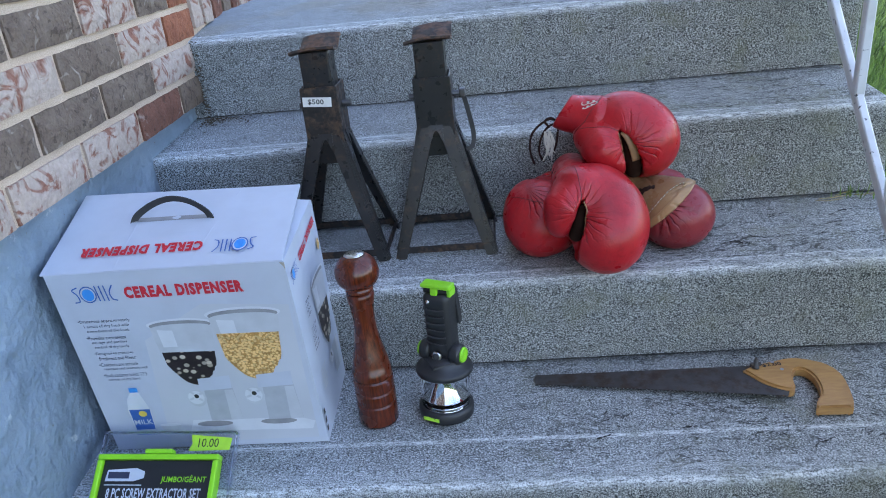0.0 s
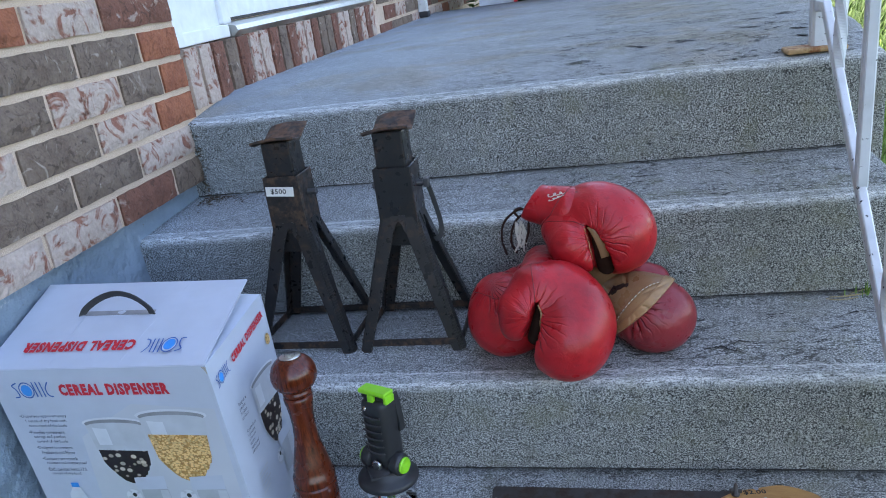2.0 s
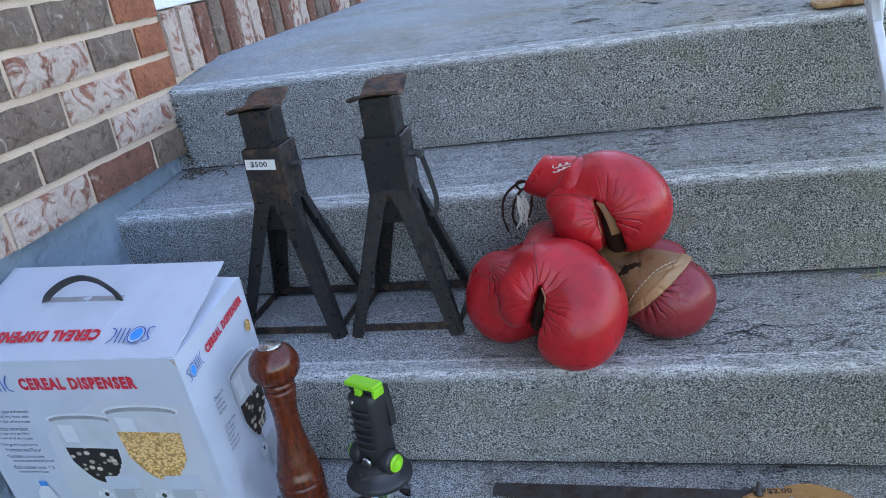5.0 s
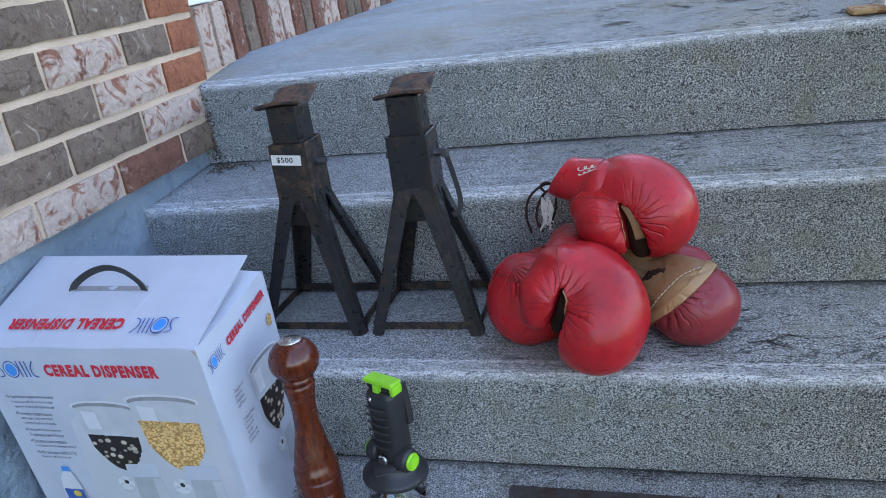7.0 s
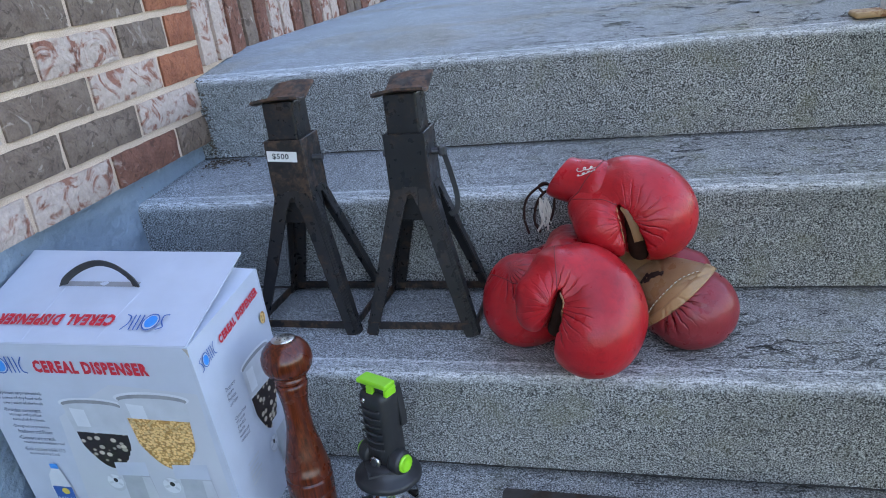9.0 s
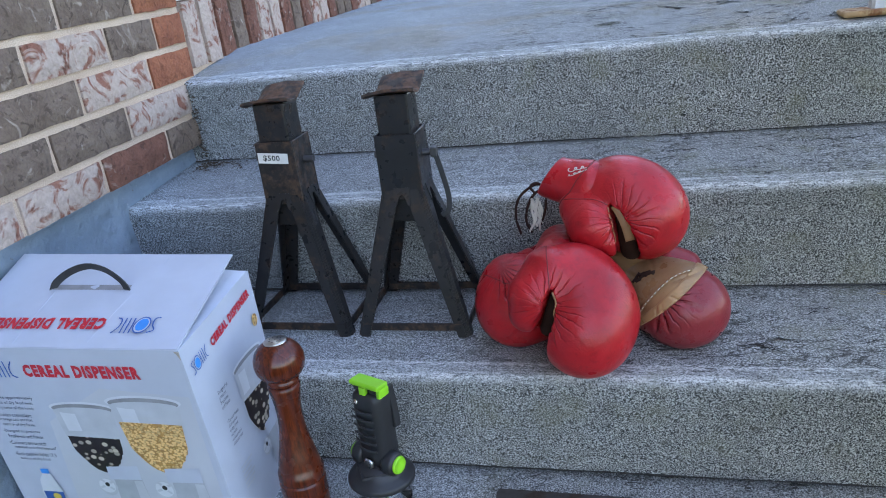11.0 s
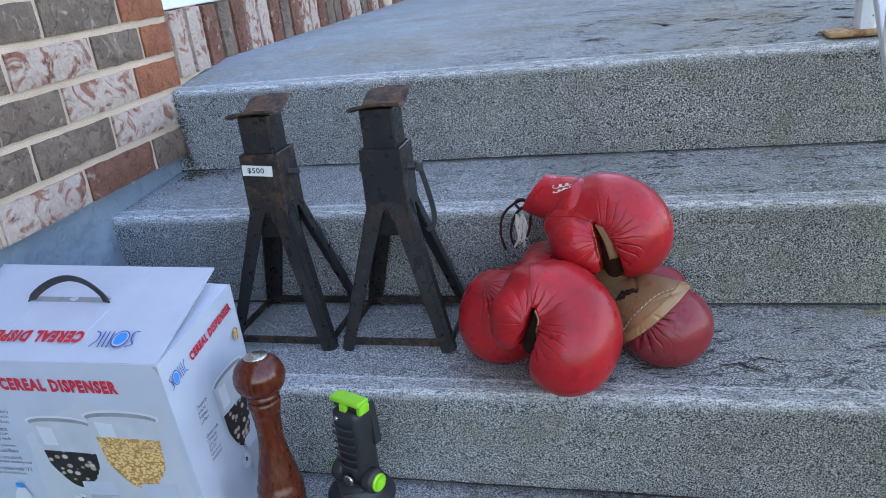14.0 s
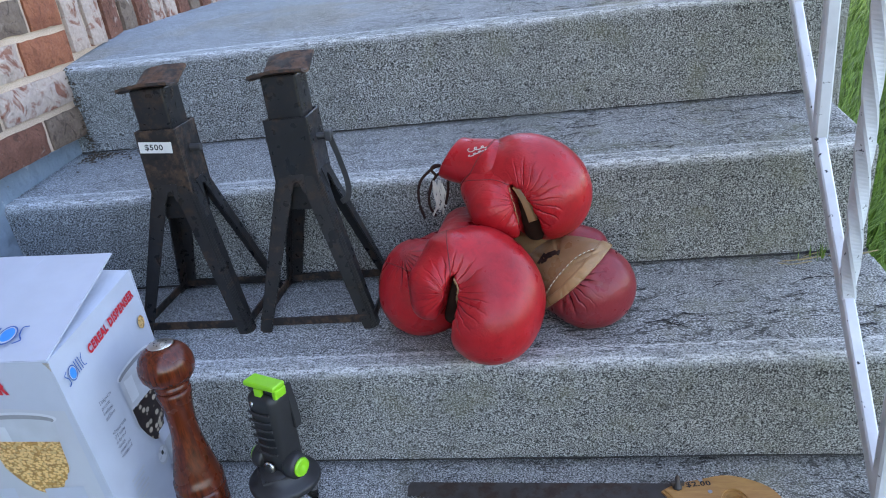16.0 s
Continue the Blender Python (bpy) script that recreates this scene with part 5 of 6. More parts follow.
def jack_stand(label, x, y, z, turn, taped, rise):
    st = thing("jack_stand", label, "jack stand", "jack stands", at=(x, y, z), turn=(0, 0, turn))
    W, TOP, WAIST = 0.0325, 0.324, 0.232
    F, FY = 0.0965, 0.0825
    col = bmesh.new()
    t = 0.0035
    for sx, sy, ln in ((0, -1, "x"), (0, 1, "x"), (-1, 0, "y"), (1, 0, "y")):
        if ln == "x":
            a, b = (-W, sy * W - (0 if sy > 0 else 0) - (t if sy > 0 else 0), WAIST - 0.012), (W, sy * W + (t if sy < 0 else 0), TOP)
        else:
            a, b = (sx * W - (t if sx > 0 else 0), -W + t + 0.0001, WAIST - 0.012), (sx * W + (t if sx < 0 else 0), W - t - 0.0001, TOP)
        cuboid(a, b, 0.001, 1, bm=col)
    for v in col.verts:
        s = (v.co.z - WAIST) / (TOP - WAIST)
        v.co.x *= 1.04 - 0.02 * s
        v.co.y *= 1.04 - 0.02 * s
    part("column", col, M_STEEL_RUST if taped else M_STEEL, st)
    for sx in (-1, 1):
        for sy in (-1, 1):
            part("leg", leg_bar((sx * W * 1.04, sy * W * 1.04, WAIST + 0.004), (sx * F, sy * FY, 0.0), sx, sy), M_STEEL, st, smooth=False)
    # webs that arch between the tops of the legs
    for k in range(4):
        arch = slab([(-0.013, 0.004), (-0.013, -0.026), (-0.0085, -0.022), (-0.0055, -0.012), (-0.003, -0.008), (0.0, -0.0065), (0.003, -0.008), (0.0055, -0.012), (0.0085, -0.022), (0.013, -0.026), (0.013, 0.004)], 0.003)
        bmesh.ops.transform(arch, matrix=Matrix.Rotation(radians(90 * k), 4, "Z") @ Matrix.Translation((0, -W * 1.0, WAIST + 0.003)) @ Matrix.Rotation(radians(90 - 15), 4, "X"), verts=arch.verts)
        part("web", arch, M_STEEL, st)
    q, p = F - 0.006, FY - 0.006
    zb = 0.016
    for a, b in (((-q, -p), (q, -p)), ((q, -p), (q, p)), ((q, p), (-q, p)), ((-q, p), (-q, -p))):
        n = Vector((b[0] - a[0], b[1] - a[1], 0)).normalized()
        part("brace", sweep([(a[0] + n.x * 0.004, a[1] + n.y * 0.004, zb), (b[0] - n.x * 0.004, b[1] - n.y * 0.004, zb)], oblong(0.0035, 0.013)), M_STEEL_RUST, st)
    post = cuboid((-0.0265, -0.0265, 0.180), (0.0265, 0.0265, 0.378 + rise), 0.003)
    p = part("post", post, M_STEEL, st)
    for zz in (0.345 + rise, 0.315 + rise):
        part("post_hole", lathe([(0.0, 0), (0.0055, 0), (0.0055, 0.0008), (0.0, 0.0008)], 16, axis=Matrix.Translation((0.0263, 0.006, zz)) @ Matrix.Rotation(radians(90), 4, "Y")), M_INK_BLACK, p)
    # saddle: a bent cradle plate
    prof = []
    for i in range(11):
        s = i / 10
        yy = -0.036 + 0.072 * s
        prof.append((yy, 0.006 * max(0, (0.3 - s) / 0.3) ** 1.5 + 0.019 * max(0, (s - 0.45) / 0.55) ** 0.9))
    bm = bmesh.new()
    top, bot = [], []
    flap = lambda xx, yy: xx if yy < -0.012 else xx + (0.006 - xx * 0.14) * min(1.0, (yy + 0.012) / 0.014)
    for xx in (-0.041, -0.03, 0.0, 0.03, 0.041):
        dip = -0.005 * max(0.0, -xx / 0.041) ** 2 - 0.0015 * (xx / 0.041) ** 2
        top.append([bm.verts.new((flap(xx, yy), yy, 0.3825 + rise + zz + dip)) for yy, zz in prof])
        bot.append([bm.verts.new((flap(xx, yy), yy, 0.3785 + rise + zz + dip)) for yy, zz in prof])
    for g, fl in ((top, False), (bot, True)):
        for a, b in zip(g, g[1:]):
            for i in range(10):
                f = (a[i], b[i], b[i + 1], a[i + 1])
                bm.faces.new(f if not fl else f[::-1])
    for i in range(10):
        bm.faces.new((top[0][i], top[0][i + 1], bot[0][i + 1], bot[0][i]))
        bm.faces.new((top[-1][i + 1], top[-1][i], bot[-1][i], bot[-1][i + 1]))
    for a, b, c, d in zip(top, top[1:], bot, bot[1:]):
        bm.faces.new((a[0], c[0], d[0], b[0]))
        bm.faces.new((b[10], d[10], c[10], a[10]))
    bmesh.ops.recalc_face_normals(bm, faces=bm.faces)
    part("saddle", bm, M_SADDLE, st, "rusty bent saddle plate")
    pz = 0.286
    part("pin", sweep([(-0.046, 0.0, pz), (0.050, 0.0, pz)], ngon(0.0055, 12)), M_STEEL_WORN, st)
    if taped:
        part("tape", slab([(-0.026, -0.0085), (0.026, -0.0085), (0.0262, 0.0085), (-0.0262, 0.0085)], 0.0006, place=Matrix.Translation((-0.004, -W * 1.04 - 0.0004, 0.2985)) @ Matrix.Rotation(radians(90), 4, "X") @ Matrix.Rotation(radians(-4), 4, "Z")), M_TAPE, st, "white price tape")
        lettering("price_writing", "$500", Matrix.Translation((-0.021, -W * 1.04 - 0.0014, 0.2945)) @ Matrix.Rotation(radians(90), 4, "X") @ Matrix.Rotation(radians(-4), 4, "Z") @ Matrix.Shear("XY", 4, (0.35, 0.0)), 0.029, 0.0105, M_INK_BLACK, st, 0.02)
    else:
        part("pin_head", cuboid((0.046, -0.008, pz - 0.007), (0.056, 0.008, pz + 0.009), 0.002), M_STEEL_WORN, st)
        part("strap", sweep(spline([(0.052, -0.002, pz), (0.058, 0.002, pz - 0.03), (0.065, 0.004, pz - 0.075), (0.062, 0.004, pz - 0.10), (0.05, 0.004, pz - 0.108)], 6), oblong(0.0085, 0.0022), up=(0, 1, 0)), M_STEEL_WORN, st, "grey steel keeper strap")
    return st


jack_stand("black jack stand with rusty saddle and white price tape", 0.3615, 0.1785, 0.5165, -1, True, 0.006)
jack_stand("black jack stand with rusty saddle and hanging pin strap", 0.5635, 0.1785, 0.5165, 0, False, 0.006)


# ---- boxing gloves ----
def ball(c, r):
    return lambda X, Y, Z: np.sqrt((X - c[0]) ** 2 + (Y - c[1]) ** 2 + (Z - c[2]) ** 2) - r


def cone(a, b, ra, rb):
    a, b = np.array(a, float), np.array(b, float)
    d = b - a
    L = float(d @ d)

    def f(X, Y, Z):
        t = np.clip(((X - a[0]) * d[0] + (Y - a[1]) * d[1] + (Z - a[2]) * d[2]) / L, 0, 1)
        return np.sqrt((X - a[0] - t * d[0]) ** 2 + (Y - a[1] - t * d[1]) ** 2 + (Z - a[2] - t * d[2]) ** 2) - (ra + (rb - ra) * t)
    return f


def blend(k, *fs):
    def f(X, Y, Z):
        v = fs[0](X, Y, Z)
        for g in fs[1:]:
            w = g(X, Y, Z)
            h = np.clip(0.5 + 0.5 * (w - v) / k, 0, 1)
            v = w * (1 - h) + v * h - k * h * (1 - h)
        return v
    return f


def carve(f, g, k=0.004):
    """f with g cut out, the edge rounded by k."""
    def q(X, Y, Z):
        a, b = f(X, Y, Z), -g(X, Y, Z)
        h = np.clip(0.5 + 0.5 * (a - b) / k, 0, 1)
        return a * h + b * (1 - h) + k * h * (1 - h)
    return q


def creased(f, centre, axis, count, depth, reach, start=0.0):
    """f with folds that radiate from a centre round an axis, strongest at the distance start."""
    ax = Vector(axis).normalized()
    u = ax.orthogonal().normalized()
    v = ax.cross(u)

    def g(X, Y, Z):
        dx, dy, dz = X - centre[0], Y - centre[1], Z - centre[2]
        pu, pv = dx * u.x + dy * u.y + dz * u.z, dx * v.x + dy * v.y + dz * v.z
        r = np.sqrt(dx ** 2 + dy ** 2 + dz ** 2)
        w = np.arctan2(pv, pu)
        fold = np.maximum(0, np.sin(w * count + 1.6 * np.sin(w * 4.1 + centre[0] * 90))) ** 4
        vary = 0.55 + 0.45 * np.sin(w * 7.3 + 1.0)
        return f(X, Y, Z) + depth * fold * vary * np.exp(-((r - start) / reach) ** 2) * np.clip(r / 0.012, 0, 1)
    return g


def groove(pts, radii, inward):
    """A slit along a few points, deepened toward inward."""
    fs = []
    for (p, q), (r, t) in zip(zip(pts, pts[1:]), zip(radii, radii[1:])):
        fs.append(cone(p, q, r, t))
        for s in (0.2, 0.4, 0.6, 0.8, 1.0):
            fs.append(cone([c + d * s for c, d in zip(p, inward)], [c + d * s for c, d in zip(q, inward)], r * (1 - 0.15 * s), t * (1 - 0.15 * s)))
    return blend(0.003, *fs)


def settle(f, p):
    """Slide a point onto the skin of f."""
    p = np.array(p, float)
    for _ in range(14):
        e = 1e-4
        v = float(f(*p))
        g = np.array([float(f(*(p + np.eye(3)[i] * e))) - v for i in range(3)]) / e
        p = p - v * g / max(1e-6, float(g @ g)) * 0.8
    return tuple(p)


def seam(name, f, pts, r, material, parent, lift=0.0):
    run = [settle(f, p) for p in spline(pts, 6)]
    part(name, sweep(run, ngon(r, 6)), material, parent, smooth=True)


STEP = 0.0036
box_of = lambda pts, r: (tuple(min(p[i] for p in pts) - r for i in range(3)), tuple(max(p[i] for p in pts) + r for i in range(3)))


def glove_body(name, f, pts, material, parent, label="", r=0.075, step=STEP):
    lo, hi = box_of(pts, r)
    return net_part(name, f, lo, hi, step, material, parent, label)


# front glove: the fist curls toward the viewer with its thumb laid alongside
g1 = thing("boxing_glove", "shiny red leather boxing glove resting on its knuckles", "boxing glove", "boxing gloves")
pm = [(0.848, 0.028, 0.585), (0.843, 0.045, 0.619), (0.820, 0.052, 0.639), (0.845, 0.008, 0.5765), (0.863, 0.042, 0.593)]
fist = blend(0.03, ball(pm[0], 0.0615), ball(pm[1], 0.0630), ball(pm[2], 0.050), ball(pm[3], 0.0615), ball(pm[4], 0.0480))
pt = [(0.800, 0.030, 0.654), (0.7775, 0.004, 0.636), (0.7680, -0.006, 0.614)]
thumb = blend(0.012, cone(pt[0], pt[1], 0.044, 0.0340), cone(pt[1], pt[2], 0.0340, 0.0245))
slit = [(0.8021, -0.018, 0.6520), (0.8008, -0.0234, 0.639), (0.7969, -0.0227, 0.6169), (0.7895, -0.0169, 0.587), (0.783, -0.008, 0.560)]
gap = groove(slit, (0.0030, 0.0065, 0.0098, 0.0140, 0.017), (0.006, 0.036, -0.003))
mitt = creased(carve(blend(0.010, fist, thumb), gap, 0.005), (0.797, -0.022, 0.632), (0.1, -1, 0.35), 15, 0.0032, 0.020, 0.020)
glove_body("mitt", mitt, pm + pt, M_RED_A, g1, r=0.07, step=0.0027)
cuff = cone((0.805, 0.10, 0.640), (0.803, 0.165, 0.641), 0.043, 0.036)
glove_body("cuff", creased(cuff, (0.80, 0.13, 0.675), (0, 0, 1), 11, 0.004, 0.04), [(0.805, 0.10, 0.640), (0.803, 0.165, 0.641)], M_RED, g1, r=0.055, step=0.004)
both = mitt
for dx, upto in ((0.0085, 4),):
    seam("slit_binding", both, [(p[0] + dx * (0.5 if i == 0 else 1.0), p[1] + 0.003, p[2]) for i, p in enumerate(slit[:upto])], 0.0014, M_TAN, g1)
seam("seam", both, [(0.796, 0.0382, 0.6951), (0.7992, 0.010, 0.6912), (0.8018, -0.0071, 0.6736), (0.8022, -0.017, 0.6555)], 0.0007, M_SEAM, g1)

def slit_shade_fill(points, inward, radii, parent):
    """A dark tube that stands in for the shade at the bottom of a thumb slit."""
    deep = [tuple(a + b for a, b in zip(p, inward)) for p in points]
    tube = blend(0.003, *[cone(p, q, r, t) for p, q, r, t in zip(deep, deep[1:], radii, radii[1:])])
    glove_body("slit_lining", tube, deep, M_SLIT_SHADE, parent, "dark fill standing in for shade inside the thumb slit", r=0.025, step=0.003)


slit_shade_fill(slit[1:4], (0.005, 0.026, -0.003), (0.006, 0.0095, 0.0120), g1)

# glove lying behind it
g2 = thing("boxing_glove", "red leather boxing glove lying half under another glove", "boxing glove", "boxing gloves")
p2 = [(0.733, 0.106, 0.580), (0.739, 0.086, 0.573), (0.728, 0.13, 0.600), (0.744, 0.165, 0.610)]
f2 = blend(0.03, ball(p2[0], 0.0560), ball(p2[1], 0.0560), ball(p2[2], 0.042), ball((0.775, 0.11, 0.58), 0.055))
f2 = creased(f2, (0.722, 0.10, 0.640), (0.2, -0.7, 0.7), 12, 0.0035, 0.05)
glove_body("mitt", f2, p2 + [(0.775, 0.11, 0.58)], M_RED_B, g2)
glove_body("cuff", creased(cone((0.745, 0.150, 0.598), (0.768, 0.205, 0.598), 0.040, 0.032), (0.755, 0.17, 0.64), (0, 0, 1), 8, 0.003, 0.05), [(0.745, 0.150, 0.598), (0.768, 0.205, 0.598)], M_RED_B, g2, r=0.05, step=0.004)
seam("seam", f2, [(0.690, 0.10, 0.625), (0.712, 0.07, 0.636), (0.745, 0.05, 0.635)], 0.0008, M_SEAM, g2)

# glove on top of the heap, its cuff on the tread behind
g3 = thing("boxing_glove", "red leather boxing glove with printed cuff, lying on others", "boxing glove", "boxing gloves")
p3 = [(0.9215, 0.1550, 0.7100), (0.9310, 0.1450, 0.6915), (0.8680, 0.1680, 0.7210), (0.8970, 0.1600, 0.7275)]
f3 = blend(0.03, ball(p3[0], 0.0625), ball(p3[1], 0.0580), ball(p3[2], 0.048), ball(p3[3], 0.052))
t3 = [(0.8450, 0.1450, 0.7130), (0.8585, 0.1140, 0.6950), (0.8790, 0.1000, 0.6760)]
th3 = blend(0.012, cone(t3[0], t3[1], 0.039, 0.0370), cone(t3[1], t3[2], 0.0370, 0.0220))
slit3 = [(0.8820, 0.0980, 0.7290), (0.8900, 0.0940, 0.7160), (0.8970, 0.0910, 0.6985), (0.9025, 0.0900, 0.6770), (0.9055, 0.1000, 0.6540)]
gap3 = groove(slit3, (0.0035, 0.0080, 0.0115, 0.0140, 0.016), (0.005, 0.036, -0.003))
mitt3 = creased(carve(blend(0.010, f3, th3), gap3, 0.005), (0.892, 0.094, 0.711), (0.2, -1, 0.35), 15, 0.0032, 0.020, 0.022)
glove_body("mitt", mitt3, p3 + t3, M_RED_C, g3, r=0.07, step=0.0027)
c3 = blend(0.008, cone((0.852, 0.160, 0.740), (0.800, 0.178, 0.750), 0.041, 0.0315), cone((0.800, 0.178, 0.750), (0.745, 0.196, 0.760), 0.0315, 0.0265))
c3 = carve(c3, lambda X, Y, Z: 0.12 - np.maximum(0, (X - 0.790) * -0.80 + (Y - 0.18) * 0.25 + (Z - 0.753) * 0.545 + 0.12), 0.003)
glove_body("cuff", creased(c3, (0.835, 0.13, 0.775), (0.2, -0.6, 0.8), 9, 0.0022, 0.03), [(0.852, 0.160, 0.740), (0.770, 0.185, 0.755)], M_RED, g3, r=0.052, step=0.003)
allg3 = blend(0.004, mitt3, c3)
seam("seam", allg3, [(0.8095, 0.1257, 0.7356), (0.8317, 0.1145, 0.7393), (0.8590, 0.1065, 0.740), (0.8815, 0.0990, 0.7310)], 0.0007, M_SEAM, g3)
slit_shade_fill(slit3[1:], (0.005, 0.028, -0.002), (0.008, 0.0125, 0.0155, 0.0165), g3)
tongue = [(p[0] + 0.0065, p[1] + 0.007, p[2] + 0.001) for p in slit3[:4]]
part("slit_tongue", sweep(spline(tongue, 5), oblong(0.013, 0.003), up=(0, -1, 0.3)), M_TAN, g3, "tan leather tongue in the thumb slit", True)
seam("slit_binding", allg3, [(p[0] - 0.010 * (0.4 if i == 0 else 1.0), p[1] + 0.003, p[2] - 0.001) for i, p in enumerate(slit3[:4])], 0.0012, M_TAN, g3)
seam("seam", allg3, [(0.813, 0.14, 0.716), (0.822, 0.132, 0.735), (0.834, 0.132, 0.755), (0.852, 0.142, 0.775), (0.862, 0.16, 0.785)], 0.0008, M_SEAM, g3)
# worn script printed on the cuff: a looped line and a shorter one under it
for x0, z0, ln, amp, loops in ((0.822, 0.778, 0.026, 0.0065, 2.6), (0.826, 0.764, 0.022, 0.0016, 3.0)):
    run = []
    for i in range(29):
        s = i / 28
        w = 2 * math.pi * loops * s
        run.append(settle(c3, (x0 + ln * s - 0.004 * math.sin(w), 0.140, z0 + amp * math.cos(w) + 0.006 * s)))
    part("printed_script", sweep(run, ngon(0.00075, 6)), M_FRAY, g3, "worn white printed script")
for k, pts in enumerate(([(0.788, 0.19, 0.733), (0.765, 0.195, 0.735), (0.738, 0.20, 0.712), (0.731, 0.20, 0.680), (0.738, 0.195, 0.652)], [(0.788, 0.19, 0.730), (0.766, 0.195, 0.722), (0.752, 0.195, 0.700), (0.748, 0.195, 0.674), (0.756, 0.195, 0.655)], [(0.788, 0.19, 0.728), (0.783, 0.185, 0.715), (0.780, 0.185, 0.695), (0.772, 0.185, 0.672)], [(0.782, 0.185, 0.734), (0.770, 0.182, 0.742), (0.760, 0.182, 0.736), (0.768, 0.182, 0.724)])):
    part("lace", sweep(spline(pts, 8), ngon(0.0022, 8)), M_LACE, g3, "dark brown lace loop", True)
rng = random.Random(3)
for k in range(9):
    x0, z0 = 0.764 + rng.uniform(-0.005, 0.007), 0.712 + rng.uniform(-0.008, 0.004)
    pts = [(x0, 0.192, z0), (x0 + rng.uniform(-0.008, 0.008), 0.186, z0 - 0.02), (x0 + rng.uniform(-0.013, 0.013), 0.184, z0 - 0.04 + rng.uniform(-0.006, 0.006))]
    part("frayed_end", sweep(spline(pts, 5), ngon(0.0016, 6)), M_FRAY, g3, "frayed white cotton lace end")

# glove on its back with the palm showing
g4 = thing("boxing_glove", "dull red boxing glove with worn tan palm facing up", "boxing glove", "boxing gloves")
p4 = [(0.979, 0.095, 0.5675), (0.966, 0.126, 0.569), (0.934, 0.150, 0.570), (0.912, 0.178, 0.590)]
f4 = blend(0.03, ball(p4[0], 0.0540), ball(p4[1], 0.055), ball(p4[2], 0.05), ball((0.996, 0.100, 0.570), 0.048))
f4 = creased(f4, (0.940, 0.075, 0.610), (0.1, -0.9, 0.5), 19, 0.0045, 0.022, 0.045)
glove_body("mitt", f4, p4, M_RED2, g4, step=0.003)
t4 = cone((0.958, 0.172, 0.606), (0.985, 0.172, 0.598), 0.032, 0.030)
glove_body("thumb", t4, [(0.958, 0.172, 0.606), (0.985, 0.172, 0.598)], M_RED2, g4, r=0.04)
c4 = cone((0.935, 0.160, 0.580), (0.900, 0.190, 0.605), 0.049, 0.042)


def palm(X, Y, Z):
    side = (X - 0.9314) * 0.621 + (Y - 0.0726) * -0.383 + (Z - 0.5643) * -0.684 - 0.001
    side = side + 3.0 * (X - 0.958) ** 2 - 0.003
    return np.maximum(np.maximum(np.maximum(f4(X, Y, Z) - 0.0035, side), Y - 0.158), Z - 0.641)


def band_edge(X, Y, Z):
    side = (X - 0.9314) * 0.621 + (Y - 0.0726) * -0.383 + (Z - 0.5643) * -0.684 + 3.0 * (X - 0.958) ** 2 - 0.004
    return -(side + 0.010 + 0.12 * np.clip(X - 0.93, 0, 1))


glove_body("palm", palm, p4, M_TAN, g4, "worn tan leather palm", step=0.0025)
glove_body("palm_band", lambda X, Y, Z: np.maximum(np.maximum(palm(X, Y, Z) - 0.0016, band_edge(X, Y, Z)), f4(X, Y, Z) - 0.0054), p4, M_BAND, g4, "paler stitched tan leather band", step=0.0022)
glove_body("cuff", creased(c4, (0.92, 0.13, 0.62), (0, -1, 0.5), 10, 0.004, 0.05), [(0.935, 0.160, 0.580), (0.900, 0.190, 0.605)], M_TAN, g4, "worn tan laced cuff", r=0.06)
pal = lambda X, Y, Z: np.minimum(f4(X, Y, Z) - 0.0025, c4(X, Y, Z))
for cx, cz, ra, tilt in ((0.914, 0.630, 0.013, 0.4), (0.930, 0.632, 0.010, -0.6), (0.922, 0.642, 0.012, 1.3)):
    run = [settle(pal, (cx + ra * math.cos(a + tilt), 0.10, cz + 0.75 * ra * math.sin(a + tilt))) for a in [4.9 * k / 11 for k in range(12)]]
    part("lace", sweep(run, ngon(0.0030, 8)), M_LACE, g4, "dark brown lace", True)
band = lambda X, Y, Z: f4(X, Y, Z) - 0.0056
st = [settle(band, p) for p in spline([(0.9190, 0.085, 0.552), (0.922, 0.070, 0.580), (0.940, 0.066, 0.608), (0.966, 0.078, 0.626), (0.992, 0.09, 0.632)], 9)]
part("piping", sweep(st, ngon(0.0012, 6)), M_TAN, g4, smooth=True)
for p, q in list(zip(st, st[1:]))[::2]:
    up = Vector((0, -0.0014, 0.0008))
    part("stitch", sweep([Vector(p) + up, Vector(q) + up], ngon(0.0007, 5)), M_FRAY, g4)

# ---- iron railing ----
rail = thing("stair_railing", "white painted iron stair railing with twisted balusters and rust", "railing")


def rail_at(y, lift=0.0):
    return (1.300 + 0.075 * (y - 0.17), y, 0.736 + 0.80 * (y - 0.17) + lift)


SQ = oblong(0.020, 0.020)
TW = 2.4
part("bottom_rail", sweep([(1.327, 0.552, 0.985), (1.325, 0.525, 0.985)] + [rail_at(y) for y in (0.485, 0.3, 0.1, -0.1, -0.3, -0.52)], oblong(0.014, 0.022)), M_PAINT, rail)
part("top_rail", sweep([rail_at(0.55, 0.72), rail_at(-0.55, 0.72)], oblong(0.04, 0.018)), M_PAINT, rail)
for i, y in enumerate((0.362, 0.172, -0.010, -0.19, -0.37)):
    a, b = Vector(rail_at(y, 0.004)), Vector(rail_at(y, 0.715))
    n = 150
    part("baluster", sweep([a.lerp(b, k / n) for k in range(n + 1)], oblong(0.0175, 0.0175), twist=0.0 if i % 2 else TW), M_PAINT, rail, "twisted white iron baluster" if i % 2 == 0 else "")
part("newel_post", sweep([(1.333, 0.560, 0.9092), (1.333, 0.560, 1.85)], oblong(0.031, 0.031)), M_PAINT, rail)
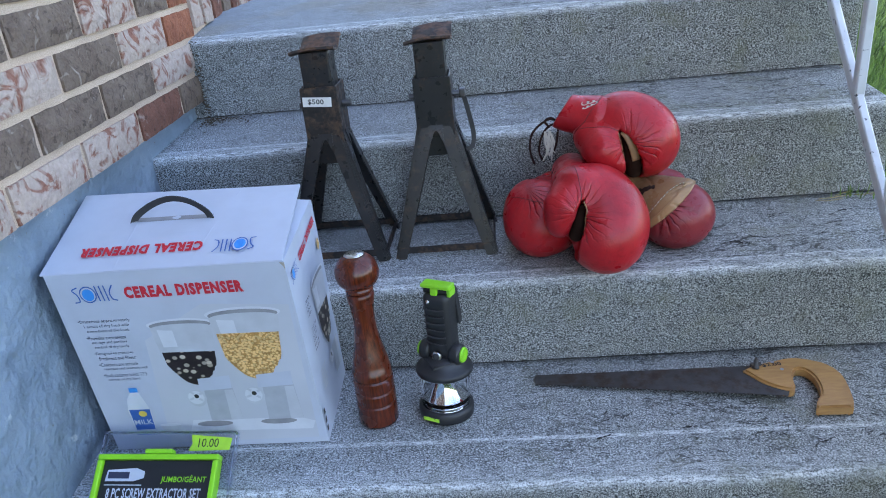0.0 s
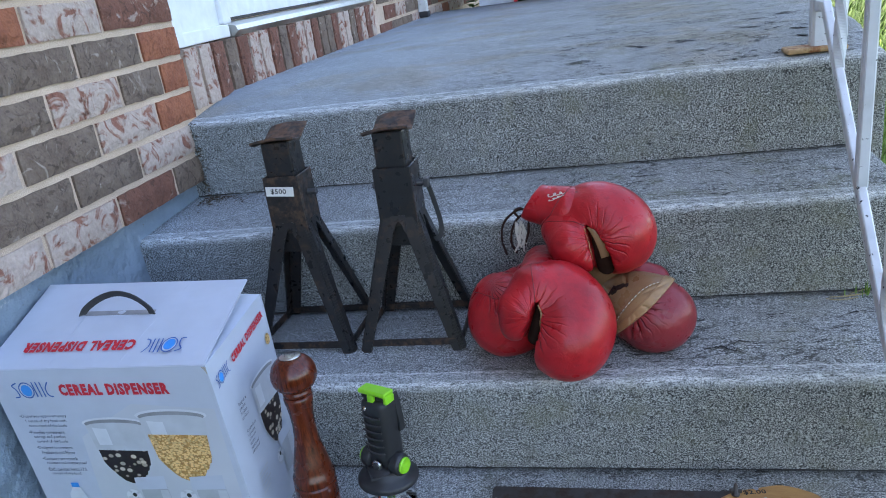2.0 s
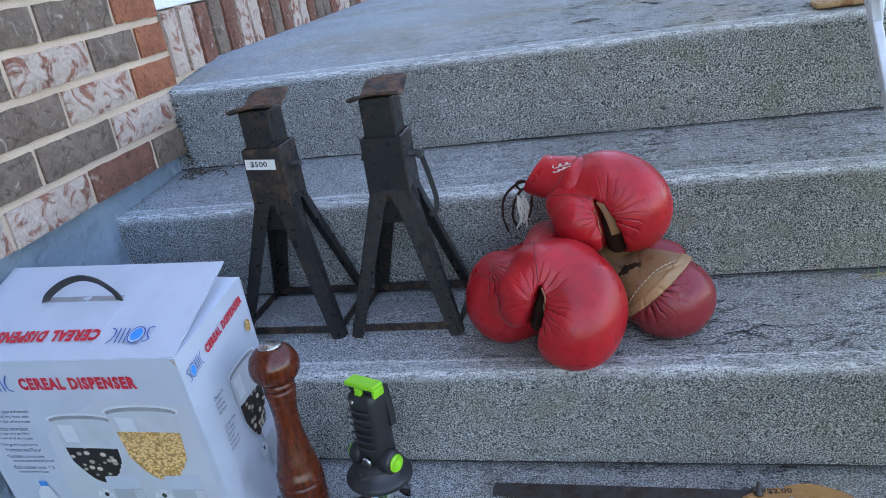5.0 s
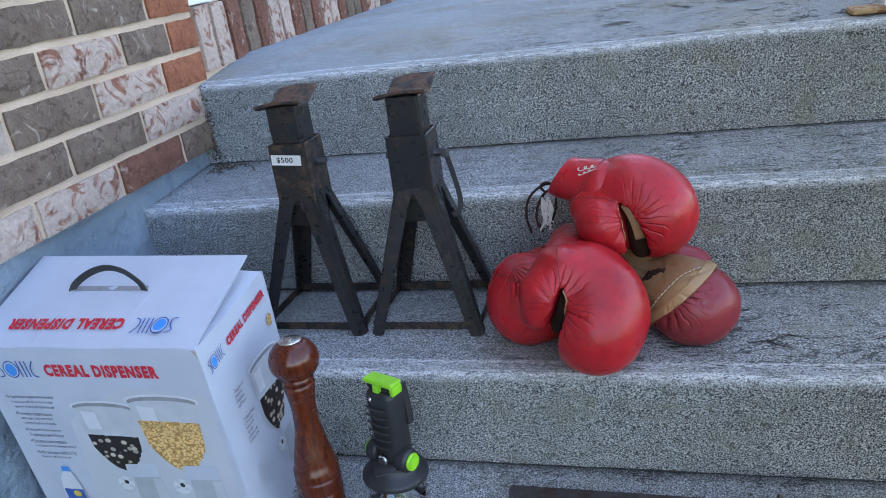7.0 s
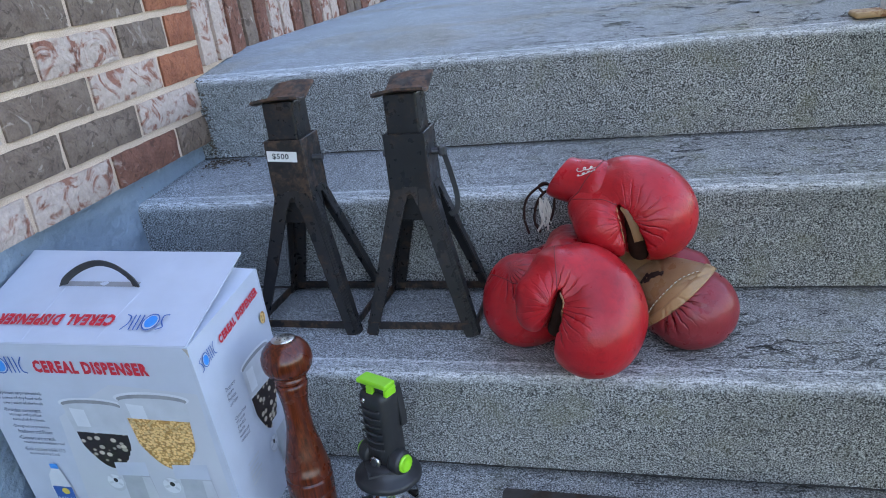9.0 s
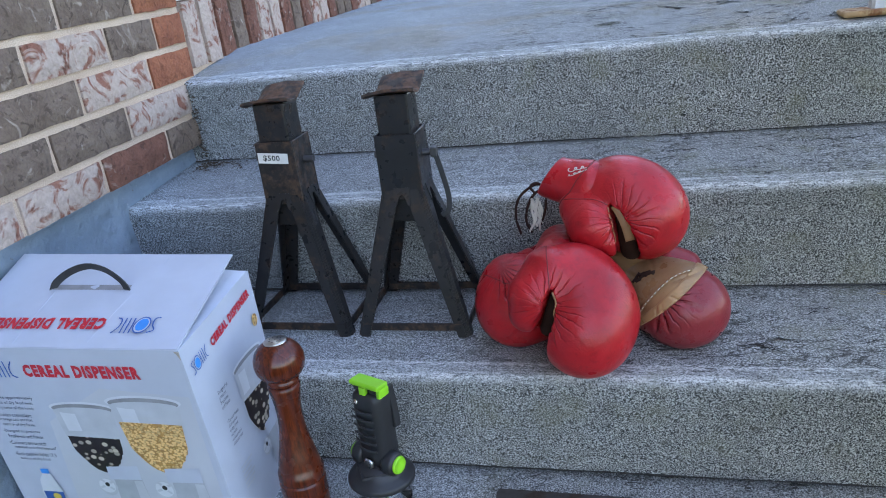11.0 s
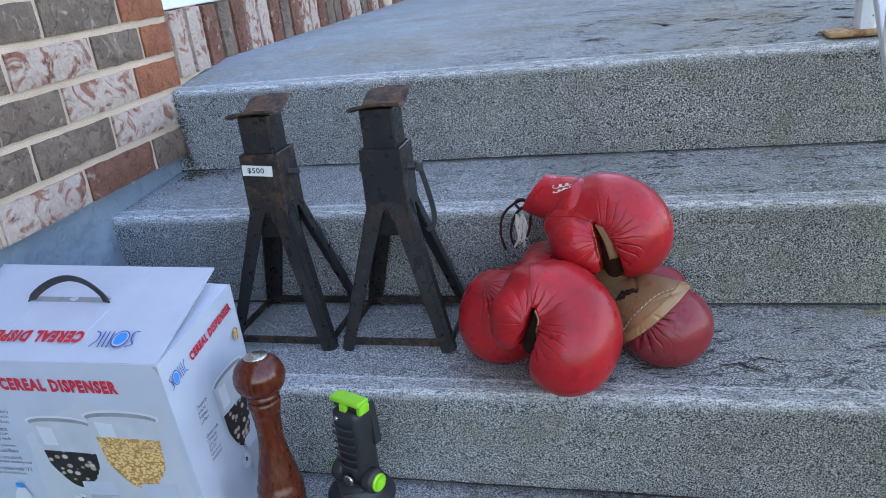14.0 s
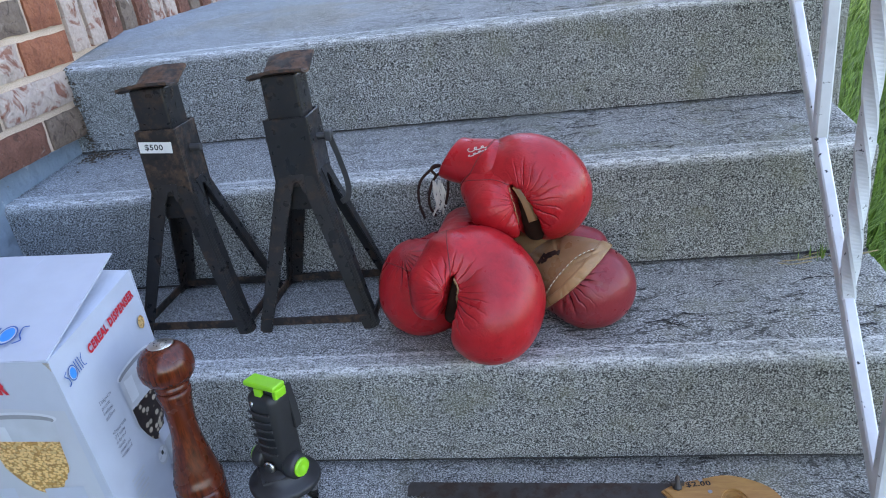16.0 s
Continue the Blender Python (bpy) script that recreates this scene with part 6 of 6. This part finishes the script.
part("base_plate", cuboid((1.271, 0.532, 0.8985), (1.380, 0.586, 0.9090), 0.0042), M_RUST, rail, "rusted base plate")
low = rail_at(-0.54)
part("newel_post", sweep([(low[0], -0.54, 0.16), (low[0], -0.54, 0.95)], oblong(0.034, 0.034)), M_PAINT, rail)
land = thing("landing_railing", "white painted iron railing along the edge of the landing", "railing")
part("bottom_rail", sweep([(1.330, 0.582, 1.0), (1.345, 3.3, 1.01)], oblong(0.022, 0.014)), M_PAINT, land)
part("top_rail", sweep([(1.330, 0.582, 1.80), (1.345, 3.3, 1.81)], oblong(0.04, 0.018)), M_PAINT, land)
for i in range(19):
    y = 0.70 + i * 0.137
    part("baluster", sweep([(1.331 + 0.0055 * (y - 0.6), y, 1.003 + 0.08 * k) for k in range(11)], SQ, twist=TW if i % 2 else 0.0), M_PAINT, land)
part("newel_post", sweep([(1.345, 3.32, 0.92), (1.345, 3.32, 1.85)], oblong(0.04, 0.04)), M_PAINT, land)

# ---- litter and plants ----
rng = random.Random(11)
co, fa = [], []


def crumb(x, y, z, s):
    b = len(co)
    a = rng.uniform(0, 6.28)
    for k in range(3):
        co.append((x + s * math.cos(a + 2.1 * k) * rng.uniform(0.6, 1.3), y + s * math.sin(a + 2.1 * k), z + 0.0004))
    co.append((x, y, z + s * 0.7))
    fa.extend([(b, b + 1, b + 3), (b + 1, b + 2, b + 3), (b + 2, b, b + 3)])


for _ in range(260):
    x = abs(rng.gauss(0, 0.05)) + 0.0
    y = 0.505 - abs(rng.gauss(0, 0.03))
    crumb(x, y, tread_z(x, y), rng.uniform(0.001, 0.004))
for _ in range(170):
    x, row = rng.uniform(0.02, SIDE - 0.02), rng.choice((-0.02, 0.25, 0.5))
    y = row - abs(rng.gauss(0, 0.03))
    crumb(x, y, tread_z(x, y), rng.uniform(0.0008, 0.0022))
for _ in range(220):
    x, y = rng.uniform(0.02, SIDE - 0.03), rng.uniform(-0.28, 2.6)
    crumb(x, y, tread_z(x, y) + 0.0005, rng.uniform(0.0006, 0.0024))
# crumbled mortar in the corner between the bricks and the landing
for _ in range(110):
    z = rng.uniform(0.715, 0.893)
    crumb(0.001 + abs(rng.gauss(0, 0.006)), 0.503 + rng.uniform(-0.004, 0.006), z, rng.uniform(0.0015, 0.0055))
me = bpy.data.meshes.new("debris")
me.from_pydata(co, [], fa)
me.materials.append(M_DEBRIS)
tagged(new("debris", me), "dark crumbs and dead leaf bits scattered on the concrete steps", "debris", kind="stuff")
for k in range(7):
    x, y = 1.24 + rng.uniform(0, 0.16), rng.choice((0.24, 0.25, 0.235))
    z = tread_z(x, y)
    tw = thing("dead_stalk", "dry thin grass stalk lying on the concrete tread", "stalk", "dead stalks", at=(x, y, z + 0.0018))
    a = rng.uniform(-0.5, 0.5)
    pts = [(0, 0, 0), (0.02 * math.cos(a), 0.02 * math.sin(a), 0.001), (0.05 * math.cos(a + .4), 0.05 * math.sin(a + .4) * 0.4, 0.0006)]
    part("stem", sweep(spline(pts, 5), ngon(0.0009, 5)), M_STRAW, tw)
leafy("shrubs", 16000, ((0.2, 1.3), (3.55, 4.6)), 1.5, 0.07, M_LEAF, "dark green shrubs beyond the end of the landing", "shrubs")
rng = random.Random(8)
spots = [(1.40 - abs(rng.gauss(0, 0.05)), 0.258 - abs(rng.gauss(0, 0.012)), 0.519) for _ in range(24)] + [(1.41 - abs(rng.gauss(0, 0.03)), -0.008 - abs(rng.gauss(0, 0.01)), 0.341) for _ in range(14)]
blades("joint_weeds", spots, M_GRASS, "thin green weeds sprouting from the step joints", "weeds", (0.010, 0.03), 0.0010)
